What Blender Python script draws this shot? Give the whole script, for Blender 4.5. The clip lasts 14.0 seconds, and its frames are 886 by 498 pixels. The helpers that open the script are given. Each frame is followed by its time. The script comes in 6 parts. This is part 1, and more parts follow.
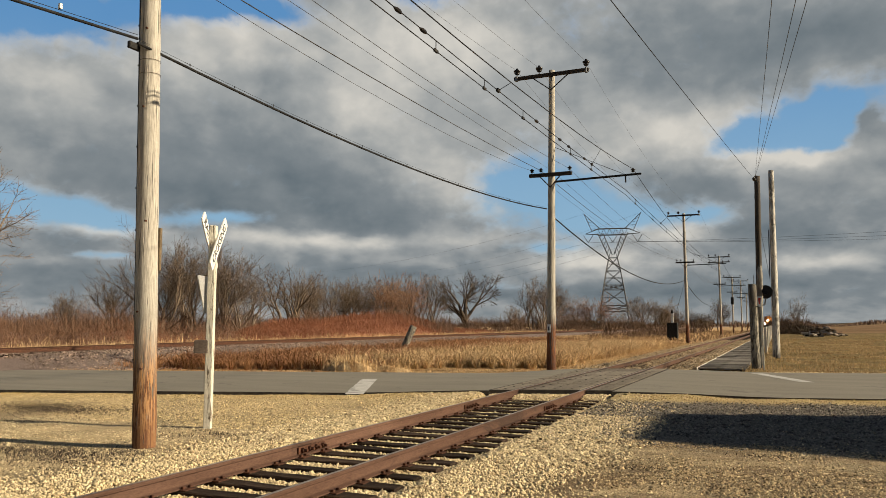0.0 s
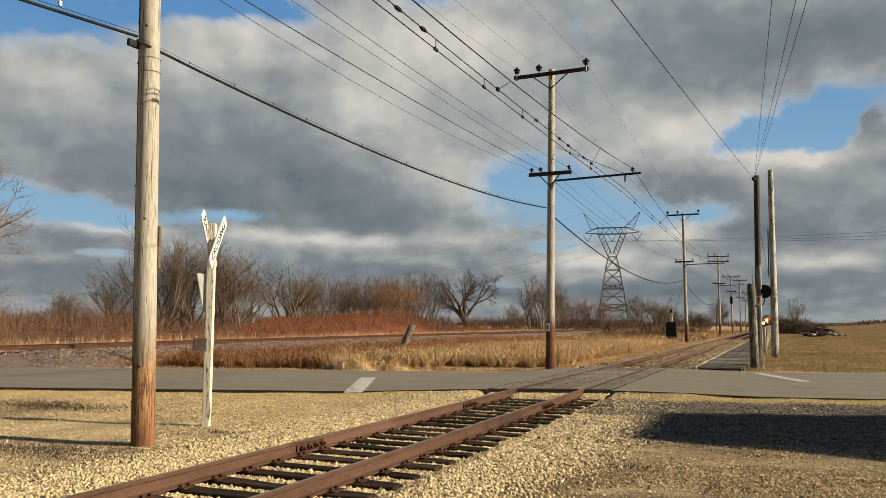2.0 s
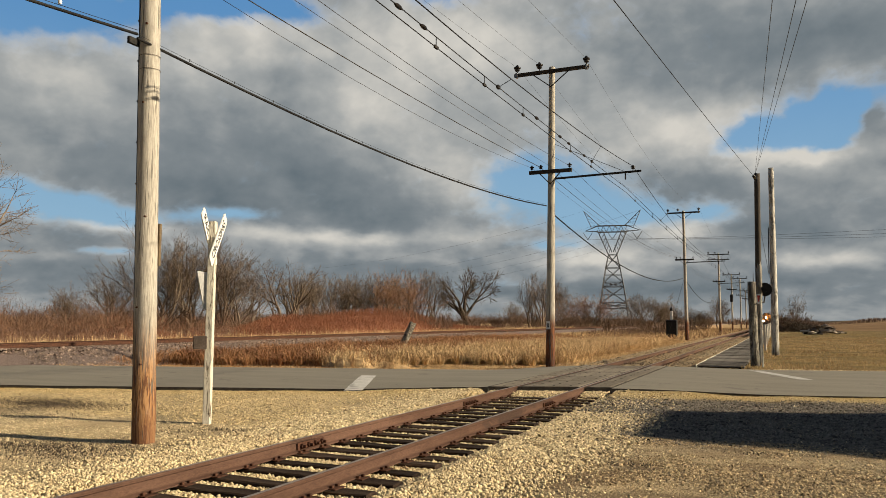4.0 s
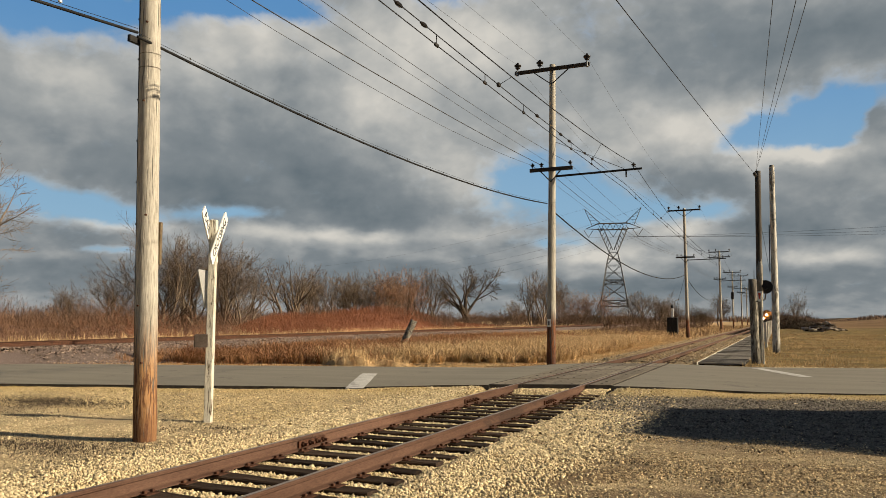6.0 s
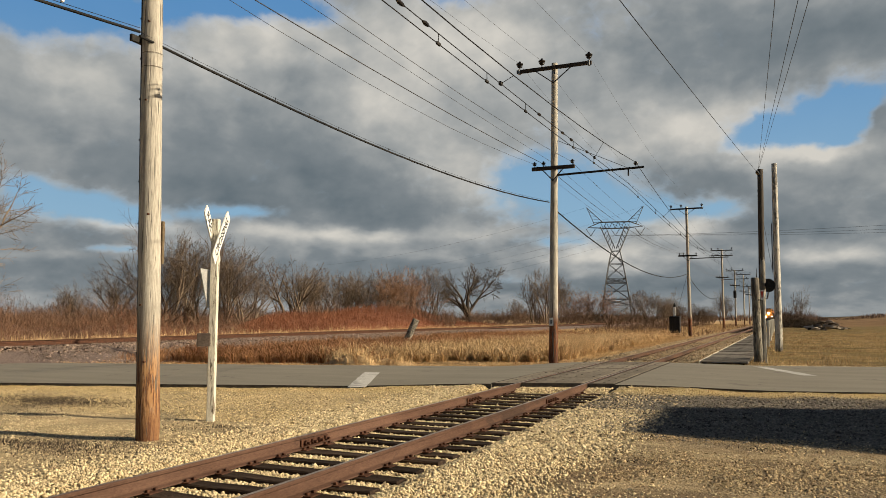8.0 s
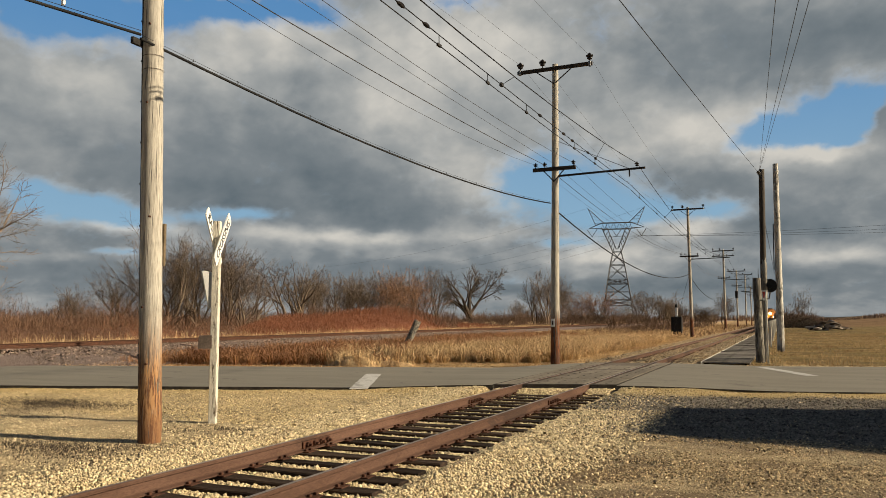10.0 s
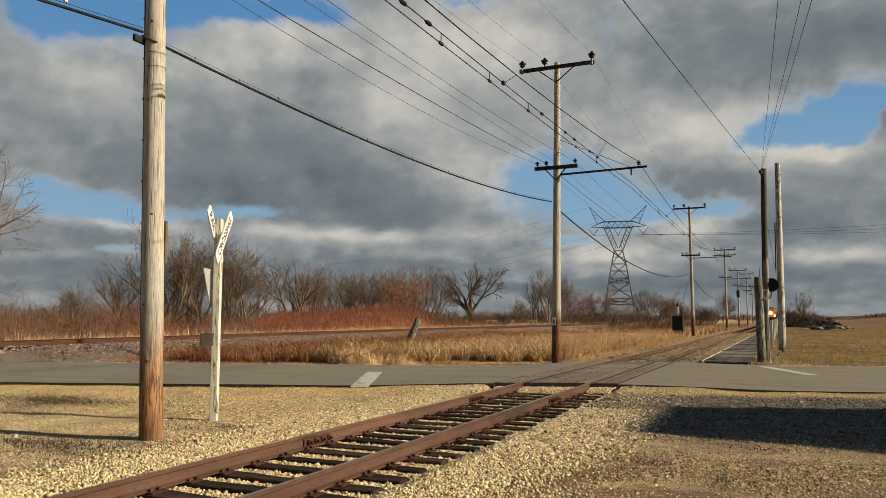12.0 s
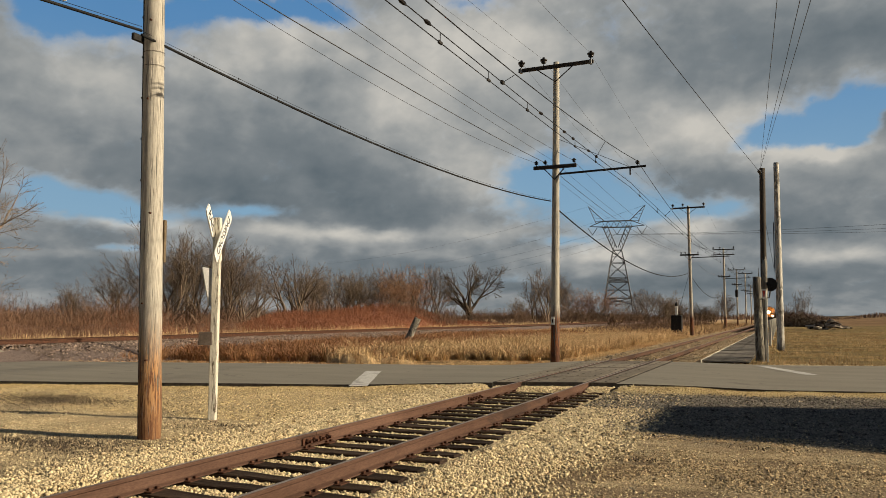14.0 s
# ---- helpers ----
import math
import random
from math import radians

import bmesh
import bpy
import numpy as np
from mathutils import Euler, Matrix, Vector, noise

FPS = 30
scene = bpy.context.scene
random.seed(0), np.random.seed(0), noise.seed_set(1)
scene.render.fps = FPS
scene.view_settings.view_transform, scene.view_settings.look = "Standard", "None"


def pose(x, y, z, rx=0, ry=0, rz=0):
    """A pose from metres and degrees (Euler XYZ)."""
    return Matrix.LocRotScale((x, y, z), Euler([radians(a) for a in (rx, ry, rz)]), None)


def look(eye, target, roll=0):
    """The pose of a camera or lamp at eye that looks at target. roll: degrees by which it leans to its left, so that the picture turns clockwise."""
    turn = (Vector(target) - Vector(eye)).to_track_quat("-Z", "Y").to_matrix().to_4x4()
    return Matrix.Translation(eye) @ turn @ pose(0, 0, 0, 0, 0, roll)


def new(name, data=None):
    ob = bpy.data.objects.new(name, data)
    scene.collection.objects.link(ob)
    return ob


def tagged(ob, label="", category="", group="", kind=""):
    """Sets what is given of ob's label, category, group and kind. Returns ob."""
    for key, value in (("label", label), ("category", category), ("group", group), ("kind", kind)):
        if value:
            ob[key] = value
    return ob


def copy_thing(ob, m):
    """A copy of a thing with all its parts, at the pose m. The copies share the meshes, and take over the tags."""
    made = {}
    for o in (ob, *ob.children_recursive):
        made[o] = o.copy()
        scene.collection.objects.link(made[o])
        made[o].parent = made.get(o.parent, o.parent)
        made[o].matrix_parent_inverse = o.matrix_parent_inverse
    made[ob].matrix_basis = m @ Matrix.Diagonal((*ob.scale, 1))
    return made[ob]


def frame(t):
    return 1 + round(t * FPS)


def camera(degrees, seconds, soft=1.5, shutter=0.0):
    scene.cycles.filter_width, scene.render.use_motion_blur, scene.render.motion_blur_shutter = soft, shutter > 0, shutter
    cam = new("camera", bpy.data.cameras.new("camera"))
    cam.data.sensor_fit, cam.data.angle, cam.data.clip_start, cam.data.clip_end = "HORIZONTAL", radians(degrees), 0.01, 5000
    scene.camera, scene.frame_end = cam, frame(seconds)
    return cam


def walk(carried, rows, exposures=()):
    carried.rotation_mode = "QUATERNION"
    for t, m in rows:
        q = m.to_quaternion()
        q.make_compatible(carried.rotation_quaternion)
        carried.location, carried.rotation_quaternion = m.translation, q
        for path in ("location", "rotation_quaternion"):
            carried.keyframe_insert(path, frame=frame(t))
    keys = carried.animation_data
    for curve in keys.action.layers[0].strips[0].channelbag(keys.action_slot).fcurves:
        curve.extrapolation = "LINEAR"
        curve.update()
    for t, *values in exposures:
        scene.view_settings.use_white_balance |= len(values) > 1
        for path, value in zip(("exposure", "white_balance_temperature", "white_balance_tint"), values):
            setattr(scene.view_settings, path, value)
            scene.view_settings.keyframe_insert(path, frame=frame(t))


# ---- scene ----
cam = camera(60, 14.0, soft=0.8)
EYE = (0.0, 0.0, 1.73)


def aim(yaw, pitch, roll):
    """The held camera: degrees to the left of the track's direction, up, and of lean."""
    return pose(*EYE) @ pose(0, 0, 0, 0, 0, yaw) @ pose(0, 0, 0, 90 + pitch) @ pose(0, 0, 0, 0, 0, roll)


# seconds, yaw, pitch, roll
HELD = [(0.0, 23.7725, 5.5939, 0.0), (0.5, 23.7593, 5.5558, -0.066), (1.0, 23.7695, 5.5284, -0.0271), (1.5, 23.7722, 5.5312, -0.0044),
        (2.0, 23.7195, 5.4945, 0.1674), (2.5, 23.7207, 5.4477, 0.2093), (3.0, 23.721, 5.4131, 0.2365), (4.2, 23.75, 5.32, 0.15),
        (5.5, 23.792, 5.2109, 0.0294), (6.0, 23.7949, 5.1855, 0.0804)]
HELD += [(6.5, 23.8668, 5.15, -0.0221), (7.0, 23.8949, 5.103, -0.0363), (7.5, 23.938, 5.1076, 0.0159), (8.0, 23.9553, 5.0993, 0.027),
         (9.2, 24.01, 5.15, -0.08), (10.5, 24.0658, 5.2126, -0.1766), (11.0, 24.0598, 5.2033, -0.146), (11.5, 24.099, 5.1145, -0.041),
         (12.0, 24.1606, 5.0705, 0.0281), (12.5, 24.1661, 5.024, 0.0466)]
HELD += [(13.0, 24.151, 5.0123, 0.0005), (13.5, 24.12, 5.0175, 0.0539), (14.0, 24.076, 5.0156, 0.0792)]
walk(cam, [(t, aim(a, b, c)) for t, a, b, c in HELD], exposures=((0, 0.56), (8, 0.53), (11, 0.44), (12.5, 0.39), (14, 0.37)))

# ---- light ----
SUN_AZ, SUN_EL = 80.0, 22.0     # clockwise from the track's direction, and above the horizon
world = bpy.data.worlds.new("sky")
scene.world = world
world.use_nodes = True
wn = world.node_tree
wn.nodes.clear()
sky = wn.nodes.new("ShaderNodeTexSky")
sky.sky_type, sky.sun_disc = "NISHITA", False
sky.sun_elevation, sky.sun_rotation = radians(SUN_EL), radians(SUN_AZ)
sky.air_density, sky.dust_density, sky.ozone_density = 1.0, 1.2, 1.5
bg = wn.nodes.new("ShaderNodeBackground")
bg.inputs["Strength"].default_value = 0.031
wout = wn.nodes.new("ShaderNodeOutputWorld")
wn.links.new(sky.outputs[0], bg.inputs["Color"])
wn.links.new(bg.outputs[0], wout.inputs["Surface"])
sun = new("sun", bpy.data.lights.new("sun", "SUN"))
sun.data.energy, sun.data.angle, sun.data.color = 5.0, radians(0.6), (1.0, 0.835, 0.595)
sun.matrix_world = look((0, 0, 0), (-math.sin(radians(SUN_AZ)) * math.cos(radians(SUN_EL)), -math.cos(radians(SUN_AZ)) * math.cos(radians(SUN_EL)), -math.sin(radians(SUN_EL))))


# ---- materials ----
def blank(name):
    m = bpy.data.materials.new(name)
    m.use_nodes = True
    m.node_tree.nodes.clear()
    return m, m.node_tree


def nd(nt, kind, ins=None, operation="", data_type="", blend_type="MIX", interpolation_type="", feature=""):
    n = nt.nodes.new(kind)
    if operation:
        n.operation = operation
    if data_type:
        n.data_type, n.blend_type = data_type, blend_type
    if interpolation_type:
        n.interpolation_type = interpolation_type
    if feature:
        n.feature = feature
    for k, v in (ins or {}).items():
        if isinstance(v, bpy.types.NodeSocket):
            nt.links.new(v, n.inputs[k])
        else:
            n.inputs[k].default_value = v
    return n


def mth(nt, op, a, b=0.0, c=0.0):
    return nd(nt, "ShaderNodeMath", {0: a, 1: b, 2: c}, operation=op).outputs[0]


def noise_of(nt, vec, scale, detail=5.0, rough=0.6, dist=0.0):
    return nd(nt, "ShaderNodeTexNoise", {"Vector": vec, "Scale": scale, "Detail": detail, "Roughness": rough, "Distortion": dist}).outputs["Fac"]


def smooth(nt, v, lo, hi, a=0.0, b=1.0):
    return nd(nt, "ShaderNodeMapRange", {"Value": v, "From Min": lo, "From Max": hi, "To Min": a, "To Max": b}, interpolation_type="SMOOTHSTEP").outputs[0]


def blend(nt, f, a, b, kind="MIX"):
    n = nd(nt, "ShaderNodeMix", data_type="RGBA", blend_type=kind)
    for i, v in ((0, f), (6, a), (7, b)):
        if isinstance(v, bpy.types.NodeSocket):
            nt.links.new(v, n.inputs[i])
        else:
            n.inputs[i].default_value = (*v, 1.0) if isinstance(v, tuple) and len(v) == 3 else v
    return n.outputs[2]


def finish(nt, colour, rough=0.8, metal=0.0, height=None, bump=0.3, dist=0.02, spec=0.3):
    b = nd(nt, "ShaderNodeBsdfPrincipled", {"Roughness": rough, "Metallic": metal, "Specular IOR Level": spec})
    if isinstance(colour, bpy.types.NodeSocket):
        nt.links.new(colour, b.inputs["Base Color"])
    else:
        b.inputs["Base Color"].default_value = (*colour, 1.0)
    if height is not None:
        nt.links.new(nd(nt, "ShaderNodeBump", {"Strength": bump, "Distance": dist, "Height": height}).outputs[0], b.inputs["Normal"])
    o = nd(nt, "ShaderNodeOutputMaterial")
    nt.links.new(b.outputs[0], o.inputs["Surface"])


def rough_mat(name, a, b, scale=8.0, c=None, fine=60.0, rough=0.8, metal=0.0, bump=0.3, dist=0.01, stretch=(1, 1, 1), vary=0.25, island=False, spec=0.12):
    """Two tones by a broad noise, a third in patches, grain by a fine one, and a shift from piece to piece."""
    m, nt = blank(name)
    co = nd(nt, "ShaderNodeTexCoord").outputs["Object"]
    mp = nd(nt, "ShaderNodeMapping", {"Vector": co, "Scale": stretch}).outputs[0]
    n1 = noise_of(nt, mp, scale, 6.0, 0.65)
    n2 = noise_of(nt, mp, fine, 4.0, 0.7)
    col = blend(nt, smooth(nt, n1, 0.35, 0.65), a, b)
    if c:
        col = blend(nt, smooth(nt, noise_of(nt, mp, scale * 0.45, 7.0, 0.7, 0.6), 0.52, 0.62), col, c)
    col = blend(nt, 1.0, col, nd(nt, "ShaderNodeCombineColor", {0: smooth(nt, n2, 0.25, 0.75, 0.72, 1.22), 1: smooth(nt, n2, 0.25, 0.75, 0.72, 1.22), 2: smooth(nt, n2, 0.25, 0.75, 0.72, 1.22)}).outputs[0], "MULTIPLY")
    if vary:
        r = nd(nt, "ShaderNodeNewGeometry").outputs["Random Per Island"] if island else nd(nt, "ShaderNodeObjectInfo").outputs["Random"]
        v = mth(nt, "MULTIPLY_ADD", r, 2 * vary, 1 - vary)
        col = blend(nt, 1.0, col, nd(nt, "ShaderNodeCombineColor", {0: v, 1: v, 2: v}).outputs[0], "MULTIPLY")
    finish(nt, col, rough, metal, mth(nt, "ADD", n2, n1), bump, dist, spec)
    return m


def glow_mat(name, colour, strength):
    m, nt = blank(name)
    e = nd(nt, "ShaderNodeEmission", {"Color": (*colour, 1), "Strength": strength})
    nt.links.new(e.outputs[0], nd(nt, "ShaderNodeOutputMaterial").inputs["Surface"])
    return m


def pole_mat(name, pale, dark, foot, foot_z, foot_soft, weather=0.5, blotch=0.0):
    """Weathered round wood: long vertical grain and checks, the treated foot showing where the bleached skin ends."""
    m, nt = blank(name)
    co = nd(nt, "ShaderNodeTexCoord").outputs["Object"]
    mp = nd(nt, "ShaderNodeMapping", {"Vector": co, "Scale": (1, 1, 0.06)}).outputs[0]
    grain = noise_of(nt, mp, 60.0, 6.0, 0.7)
    broad = noise_of(nt, mp, 9.0, 5.0, 0.6, 0.4)
    checks = smooth(nt, noise_of(nt, nd(nt, "ShaderNodeMapping", {"Vector": co, "Scale": (1, 1, 0.025)}).outputs[0], 34.0, 3.0, 0.5), 0.60, 0.66)
    skin = blend(nt, smooth(nt, grain, 0.3, 0.7), tuple(1.08 * v for v in pale), tuple(0.52 * v for v in pale))
    skin = blend(nt, smooth(nt, broad, 0.55, 0.75, 0.0, weather), skin, tuple(0.55 * v for v in pale))
    z = nd(nt, "ShaderNodeSeparateXYZ", {0: co}).outputs[2]
    ragged = mth(nt, "ADD", z, mth(nt, "MULTIPLY", mth(nt, "SUBTRACT", broad, 0.5), -2.2 * foot_soft))
    streak = noise_of(nt, nd(nt, "ShaderNodeMapping", {"Vector": co, "Scale": (1, 1, 0.07)}).outputs[0], 36.0, 5.0, 0.7, 0.5)
    bare = blend(nt, smooth(nt, streak, 0.45, 0.56), foot, dark)
    bare = blend(nt, smooth(nt, mth(nt, "ADD", z, mth(nt, "MULTIPLY", mth(nt, "SUBTRACT", streak, 0.5), 1.4)), 0.55, 0.05, 0.0, 0.6), bare, dark)
    bare = blend(nt, smooth(nt, grain, 0.54, 0.66, 0.0, 0.3), bare, tuple(0.75 * v for v in pale))
    col = blend(nt, smooth(nt, ragged, foot_z - foot_soft, foot_z + foot_soft), bare, skin)
    if blotch:
        spots = noise_of(nt, nd(nt, "ShaderNodeMapping", {"Vector": co, "Scale": (1, 1, 0.35)}).outputs[0], 5.0, 6.0, 0.7, 0.6)
        col = blend(nt, smooth(nt, spots, 0.50, 0.55, 0.0, blotch), col, dark)
    col = blend(nt, checks, col, tuple(0.25 * v for v in pale))
    finish(nt, col, 0.85, 0.0, mth(nt, "SUBTRACT", grain, checks), 0.6, 0.012)
    return m


POLE_GREY = pole_mat("weathered_pole_wood", (0.51, 0.475, 0.41), (0.12, 0.052, 0.026), (0.38, 0.21, 0.092), 1.42, 0.6)
POLE_PALE = pole_mat("pale_pole_wood", (0.48, 0.445, 0.38), (0.05, 0.022, 0.014), (0.20, 0.072, 0.028), 1.75, 0.35)
POLE_OLD = pole_mat("old_grey_wood", (0.33, 0.305, 0.26), (0.08, 0.072, 0.062), (0.36, 0.35, 0.29), 1.0, 0.8, 1.0, 0.6)
POLE_DARK = pole_mat("dark_split_wood", (0.075, 0.062, 0.05), (0.05, 0.045, 0.04), (0.10, 0.09, 0.08), 0.5, 0.4, 0.8)
POLE_MOTTLED = pole_mat("mottled_pole_wood", (0.70, 0.67, 0.60), (0.08, 0.07, 0.06), (0.07, 0.05, 0.04), 0.25, 0.35, 1.0, 0.75)
SIGNAL_WOOD = pole_mat("dark_weathered_post", (0.20, 0.18, 0.15), (0.045, 0.04, 0.034), (0.36, 0.335, 0.275), 2.3, 0.7, 1.0, 0.6)
ARM_WOOD = rough_mat("crossarm_wood", (0.03, 0.025, 0.022), (0.052, 0.043, 0.035), 6, fine=50, stretch=(0.15, 1, 1))
TIE_WOOD = rough_mat("creosoted_tie", (0.024, 0.016, 0.012), (0.048, 0.033, 0.024), 5, (0.085, 0.056, 0.036), 40, 0.9, stretch=(0.12, 1, 1), bump=0.7, dist=0.015, vary=0.45)
RAIL_SIDE = rough_mat("rusted_rail", (0.086, 0.048, 0.034), (0.122, 0.070, 0.050), 3, (0.062, 0.038, 0.029), 90, 0.75, bump=0.25, dist=0.004, stretch=(1, 0.25, 1), vary=0.1)
RAIL_TOP = rough_mat("worn_rail_head", (0.22, 0.185, 0.16), (0.30, 0.26, 0.23), 4, (0.16, 0.11, 0.085), 60, 0.42, 0.45, 0.1, 0.002, stretch=(1, 0.1, 1), vary=0.05)
RUST_DARK = rough_mat("dark_rusted_iron", (0.045, 0.024, 0.017), (0.09, 0.042, 0.026), 12, None, 70, 0.8, vary=0.2)
IRON = rough_mat("black_iron", (0.018, 0.018, 0.018), (0.035, 0.032, 0.03), 9, None, 60, 0.6, vary=0.2)
GALV = rough_mat("galvanised_steel", (0.30, 0.31, 0.32), (0.22, 0.23, 0.24), 3, None, 40, 0.5, 0.6, 0.1, 0.003)
PYLON = rough_mat("grey_lattice_steel", (0.10, 0.105, 0.11), (0.15, 0.155, 0.16), 0.5, None, 4, 0.7, 0.2, 0.0)
PORCELAIN = rough_mat("dark_porcelain", (0.011, 0.010, 0.010), (0.018, 0.014, 0.012), 10, None, 30, 0.35, vary=0.1, bump=0.02, spec=0.3)
CABLE = rough_mat("black_cable", (0.012, 0.012, 0.013), (0.022, 0.022, 0.022), 2, None, 20, 0.6, vary=0.0, bump=0.0)
WIRE = rough_mat("tarnished_wire", (0.045, 0.042, 0.04), (0.07, 0.065, 0.06), 2, None, 20, 0.5, 0.3, vary=0.0, bump=0.0)
STONE = rough_mat("limestone_chips", (0.56, 0.455, 0.265), (0.72, 0.60, 0.385), 14, (0.33, 0.245, 0.14), 70, 0.9, vary=0.34, island=True, bump=0.3, dist=0.004)
DUST_STONE = rough_mat("dusty_limestone_chips", (0.36, 0.265, 0.148), (0.53, 0.41, 0.24), 14, (0.21, 0.148, 0.086), 70, 0.9, vary=0.38, island=True, bump=0.3, dist=0.004)
YARD_STONE = rough_mat("yellow_limestone_chips", (0.55, 0.43, 0.225), (0.70, 0.56, 0.32), 14, (0.36, 0.265, 0.14), 70, 0.9, vary=0.3, island=True, bump=0.3, dist=0.004)
CINDER_SHADE = rough_mat("dark_cinder_and_shade", (0.14, 0.124, 0.102), (0.27, 0.242, 0.20), 8, (0.06, 0.05, 0.042), 40, 0.9, vary=0.5, island=True)
DULL_STONE = rough_mat("dusty_brown_ballast", (0.33, 0.255, 0.16), (0.50, 0.40, 0.26), 6, (0.10, 0.075, 0.055), 30, 0.9, vary=0.4, island=True)
POST_WHITE = rough_mat("flaking_white_paint", (0.58, 0.54, 0.45), (0.70, 0.67, 0.58), 48, (0.10, 0.075, 0.05), 150, 0.8, stretch=(1, 1, 0.10), vary=0.0, bump=0.5)
MAIN_STONE = rough_mat("pink_grey_ballast", (0.22, 0.162, 0.128), (0.36, 0.275, 0.222), 4, (0.12, 0.085, 0.07), 30, 0.9, vary=0.45, island=True)
STRAW = rough_mat("dry_straw_grass", (0.46, 0.305, 0.15), (0.60, 0.43, 0.235), 0.6, (0.30, 0.17, 0.08), 5, 0.8, vary=0.35, island=True, bump=0)
RUSSET = rough_mat("russet_grass", (0.30, 0.142, 0.066), (0.43, 0.235, 0.115), 0.5, (0.19, 0.085, 0.045), 5, 0.8, vary=0.35, island=True, bump=0)
WILLOW = rough_mat("red_willow_stems", (0.20, 0.082, 0.045), (0.255, 0.108, 0.058), 0.15, (0.165, 0.078, 0.048), 3, 0.8, vary=0.16, island=True, bump=0)
BRUSH = rough_mat("brown_brush_stems", (0.13, 0.085, 0.06), (0.18, 0.115, 0.08), 0.2, (0.11, 0.075, 0.058), 3, 0.85, vary=0.2, island=True, bump=0)
BRUSH_WARM = rough_mat("warm_brown_twigs", (0.145, 0.080, 0.050), (0.20, 0.115, 0.072), 0.2, (0.115, 0.068, 0.047), 3, 0.85, vary=0.22, island=True, bump=0)
BARK = rough_mat("grey_brown_bark", (0.12, 0.088, 0.063), (0.18, 0.135, 0.10), 2, (0.21, 0.165, 0.12), 20, 0.9, stretch=(1, 1, 0.2), vary=0.2)
BARK_DARK = rough_mat("dark_bark", (0.06, 0.048, 0.038), (0.10, 0.078, 0.06), 2, None, 20, 0.9, stretch=(1, 1, 0.2), vary=0.2)
BARK_RED = rough_mat("reddish_twigs", (0.20, 0.112, 0.07), (0.265, 0.155, 0.098), 2, None, 20, 0.9, vary=0.15)
LAWN = rough_mat("winter_lawn_blades", (0.25, 0.18, 0.068), (0.50, 0.36, 0.15), 0.35, (0.11, 0.092, 0.034), 6, 0.85, stretch=(0.35, 1, 1), vary=0.3, island=True, bump=0)
PLANK = rough_mat("grey_platform_plank", (0.15, 0.136, 0.118), (0.26, 0.235, 0.20), 3, (0.06, 0.054, 0.048), 40, 0.85, stretch=(0.2, 1, 1), vary=0.35)
PANEL = rough_mat("grey_crossing_timber", (0.19, 0.165, 0.13), (0.25, 0.218, 0.172), 2.5, (0.14, 0.118, 0.093), 45, 0.85, stretch=(1, 0.15, 1), vary=0.2, bump=0.5)
WHITE_OLD = rough_mat("worn_white_paint", (0.60, 0.56, 0.47), (0.72, 0.69, 0.60), 7, (0.34, 0.27, 0.18), 60, 0.75, stretch=(1, 1, 0.2), vary=0.08)
SIGN_WHITE = rough_mat("white_sign_sheet", (0.68, 0.68, 0.66), (0.75, 0.75, 0.73), 4, None, 60, 0.5, vary=0.04, bump=0.05)
SIGN_BACK = rough_mat("dull_sign_back", (0.40, 0.40, 0.40), (0.50, 0.50, 0.49), 4, None, 40, 0.5, 0.3, vary=0.05, bump=0.05)
SIGN_TAN = rough_mat("tan_board", (0.12, 0.09, 0.055), (0.16, 0.12, 0.075), 5, None, 40, 0.8, vary=0.05)
BLACK_PAINT = rough_mat("black_paint", (0.015, 0.015, 0.016), (0.026, 0.026, 0.027), 6, None, 50, 0.55, vary=0.05, bump=0.05)
RED_PAINT = rough_mat("faded_red_paint", (0.42, 0.06, 0.05), (0.50, 0.10, 0.08), 6, None, 50, 0.6, vary=0.05, bump=0.05)
ROAD_PAINT = rough_mat("worn_road_paint", (0.50, 0.49, 0.46), (0.60, 0.59, 0.56), 3, (0.33, 0.32, 0.30), 40, 0.8, vary=0.05)
GREY_BOX = rough_mat("brown_grey_metal", (0.085, 0.066, 0.055), (0.12, 0.095, 0.08), 7, None, 50, 0.7, vary=0.05)
LOG = rough_mat("bleached_log", (0.34, 0.29, 0.24), (0.46, 0.40, 0.34), 3, (0.12, 0.09, 0.07), 20, 0.9, stretch=(1, 1, 1), vary=0.4)
LOCO_ORANGE = rough_mat("orange_loco_paint", (0.62, 0.20, 0.02), (0.70, 0.25, 0.03), 1, None, 30, 0.4, vary=0.0, bump=0.02, spec=0.5)
LOCO_DARK = rough_mat("black_loco_paint", (0.03, 0.022, 0.02), (0.05, 0.035, 0.03), 1, None, 30, 0.5, vary=0.0, bump=0.02, spec=0.5)
GLASS_DARK = rough_mat("dark_cab_glass", (0.02, 0.022, 0.025), (0.03, 0.032, 0.035), 1, None, 10, 0.08, vary=0.0, bump=0.0, spec=0.6)
LAMP_GLOW = glow_mat("lit_headlight", (1.0, 0.80, 0.58), 28.0)
SIDING = rough_mat("painted_board_siding", (0.30, 0.10, 0.06), (0.36, 0.13, 0.08), 2, None, 30, 0.8, stretch=(1, 1, 0.2))
ROOFING = rough_mat("dark_shingle_roof", (0.06, 0.055, 0.05), (0.09, 0.08, 0.075), 3, None, 25, 0.9)


HEAP_TAN = rough_mat("matted_pale_straw", (0.56, 0.39, 0.205), (0.70, 0.52, 0.30), 2, (0.38, 0.235, 0.115), 12, 0.85, vary=0.3, island=True, bump=0)


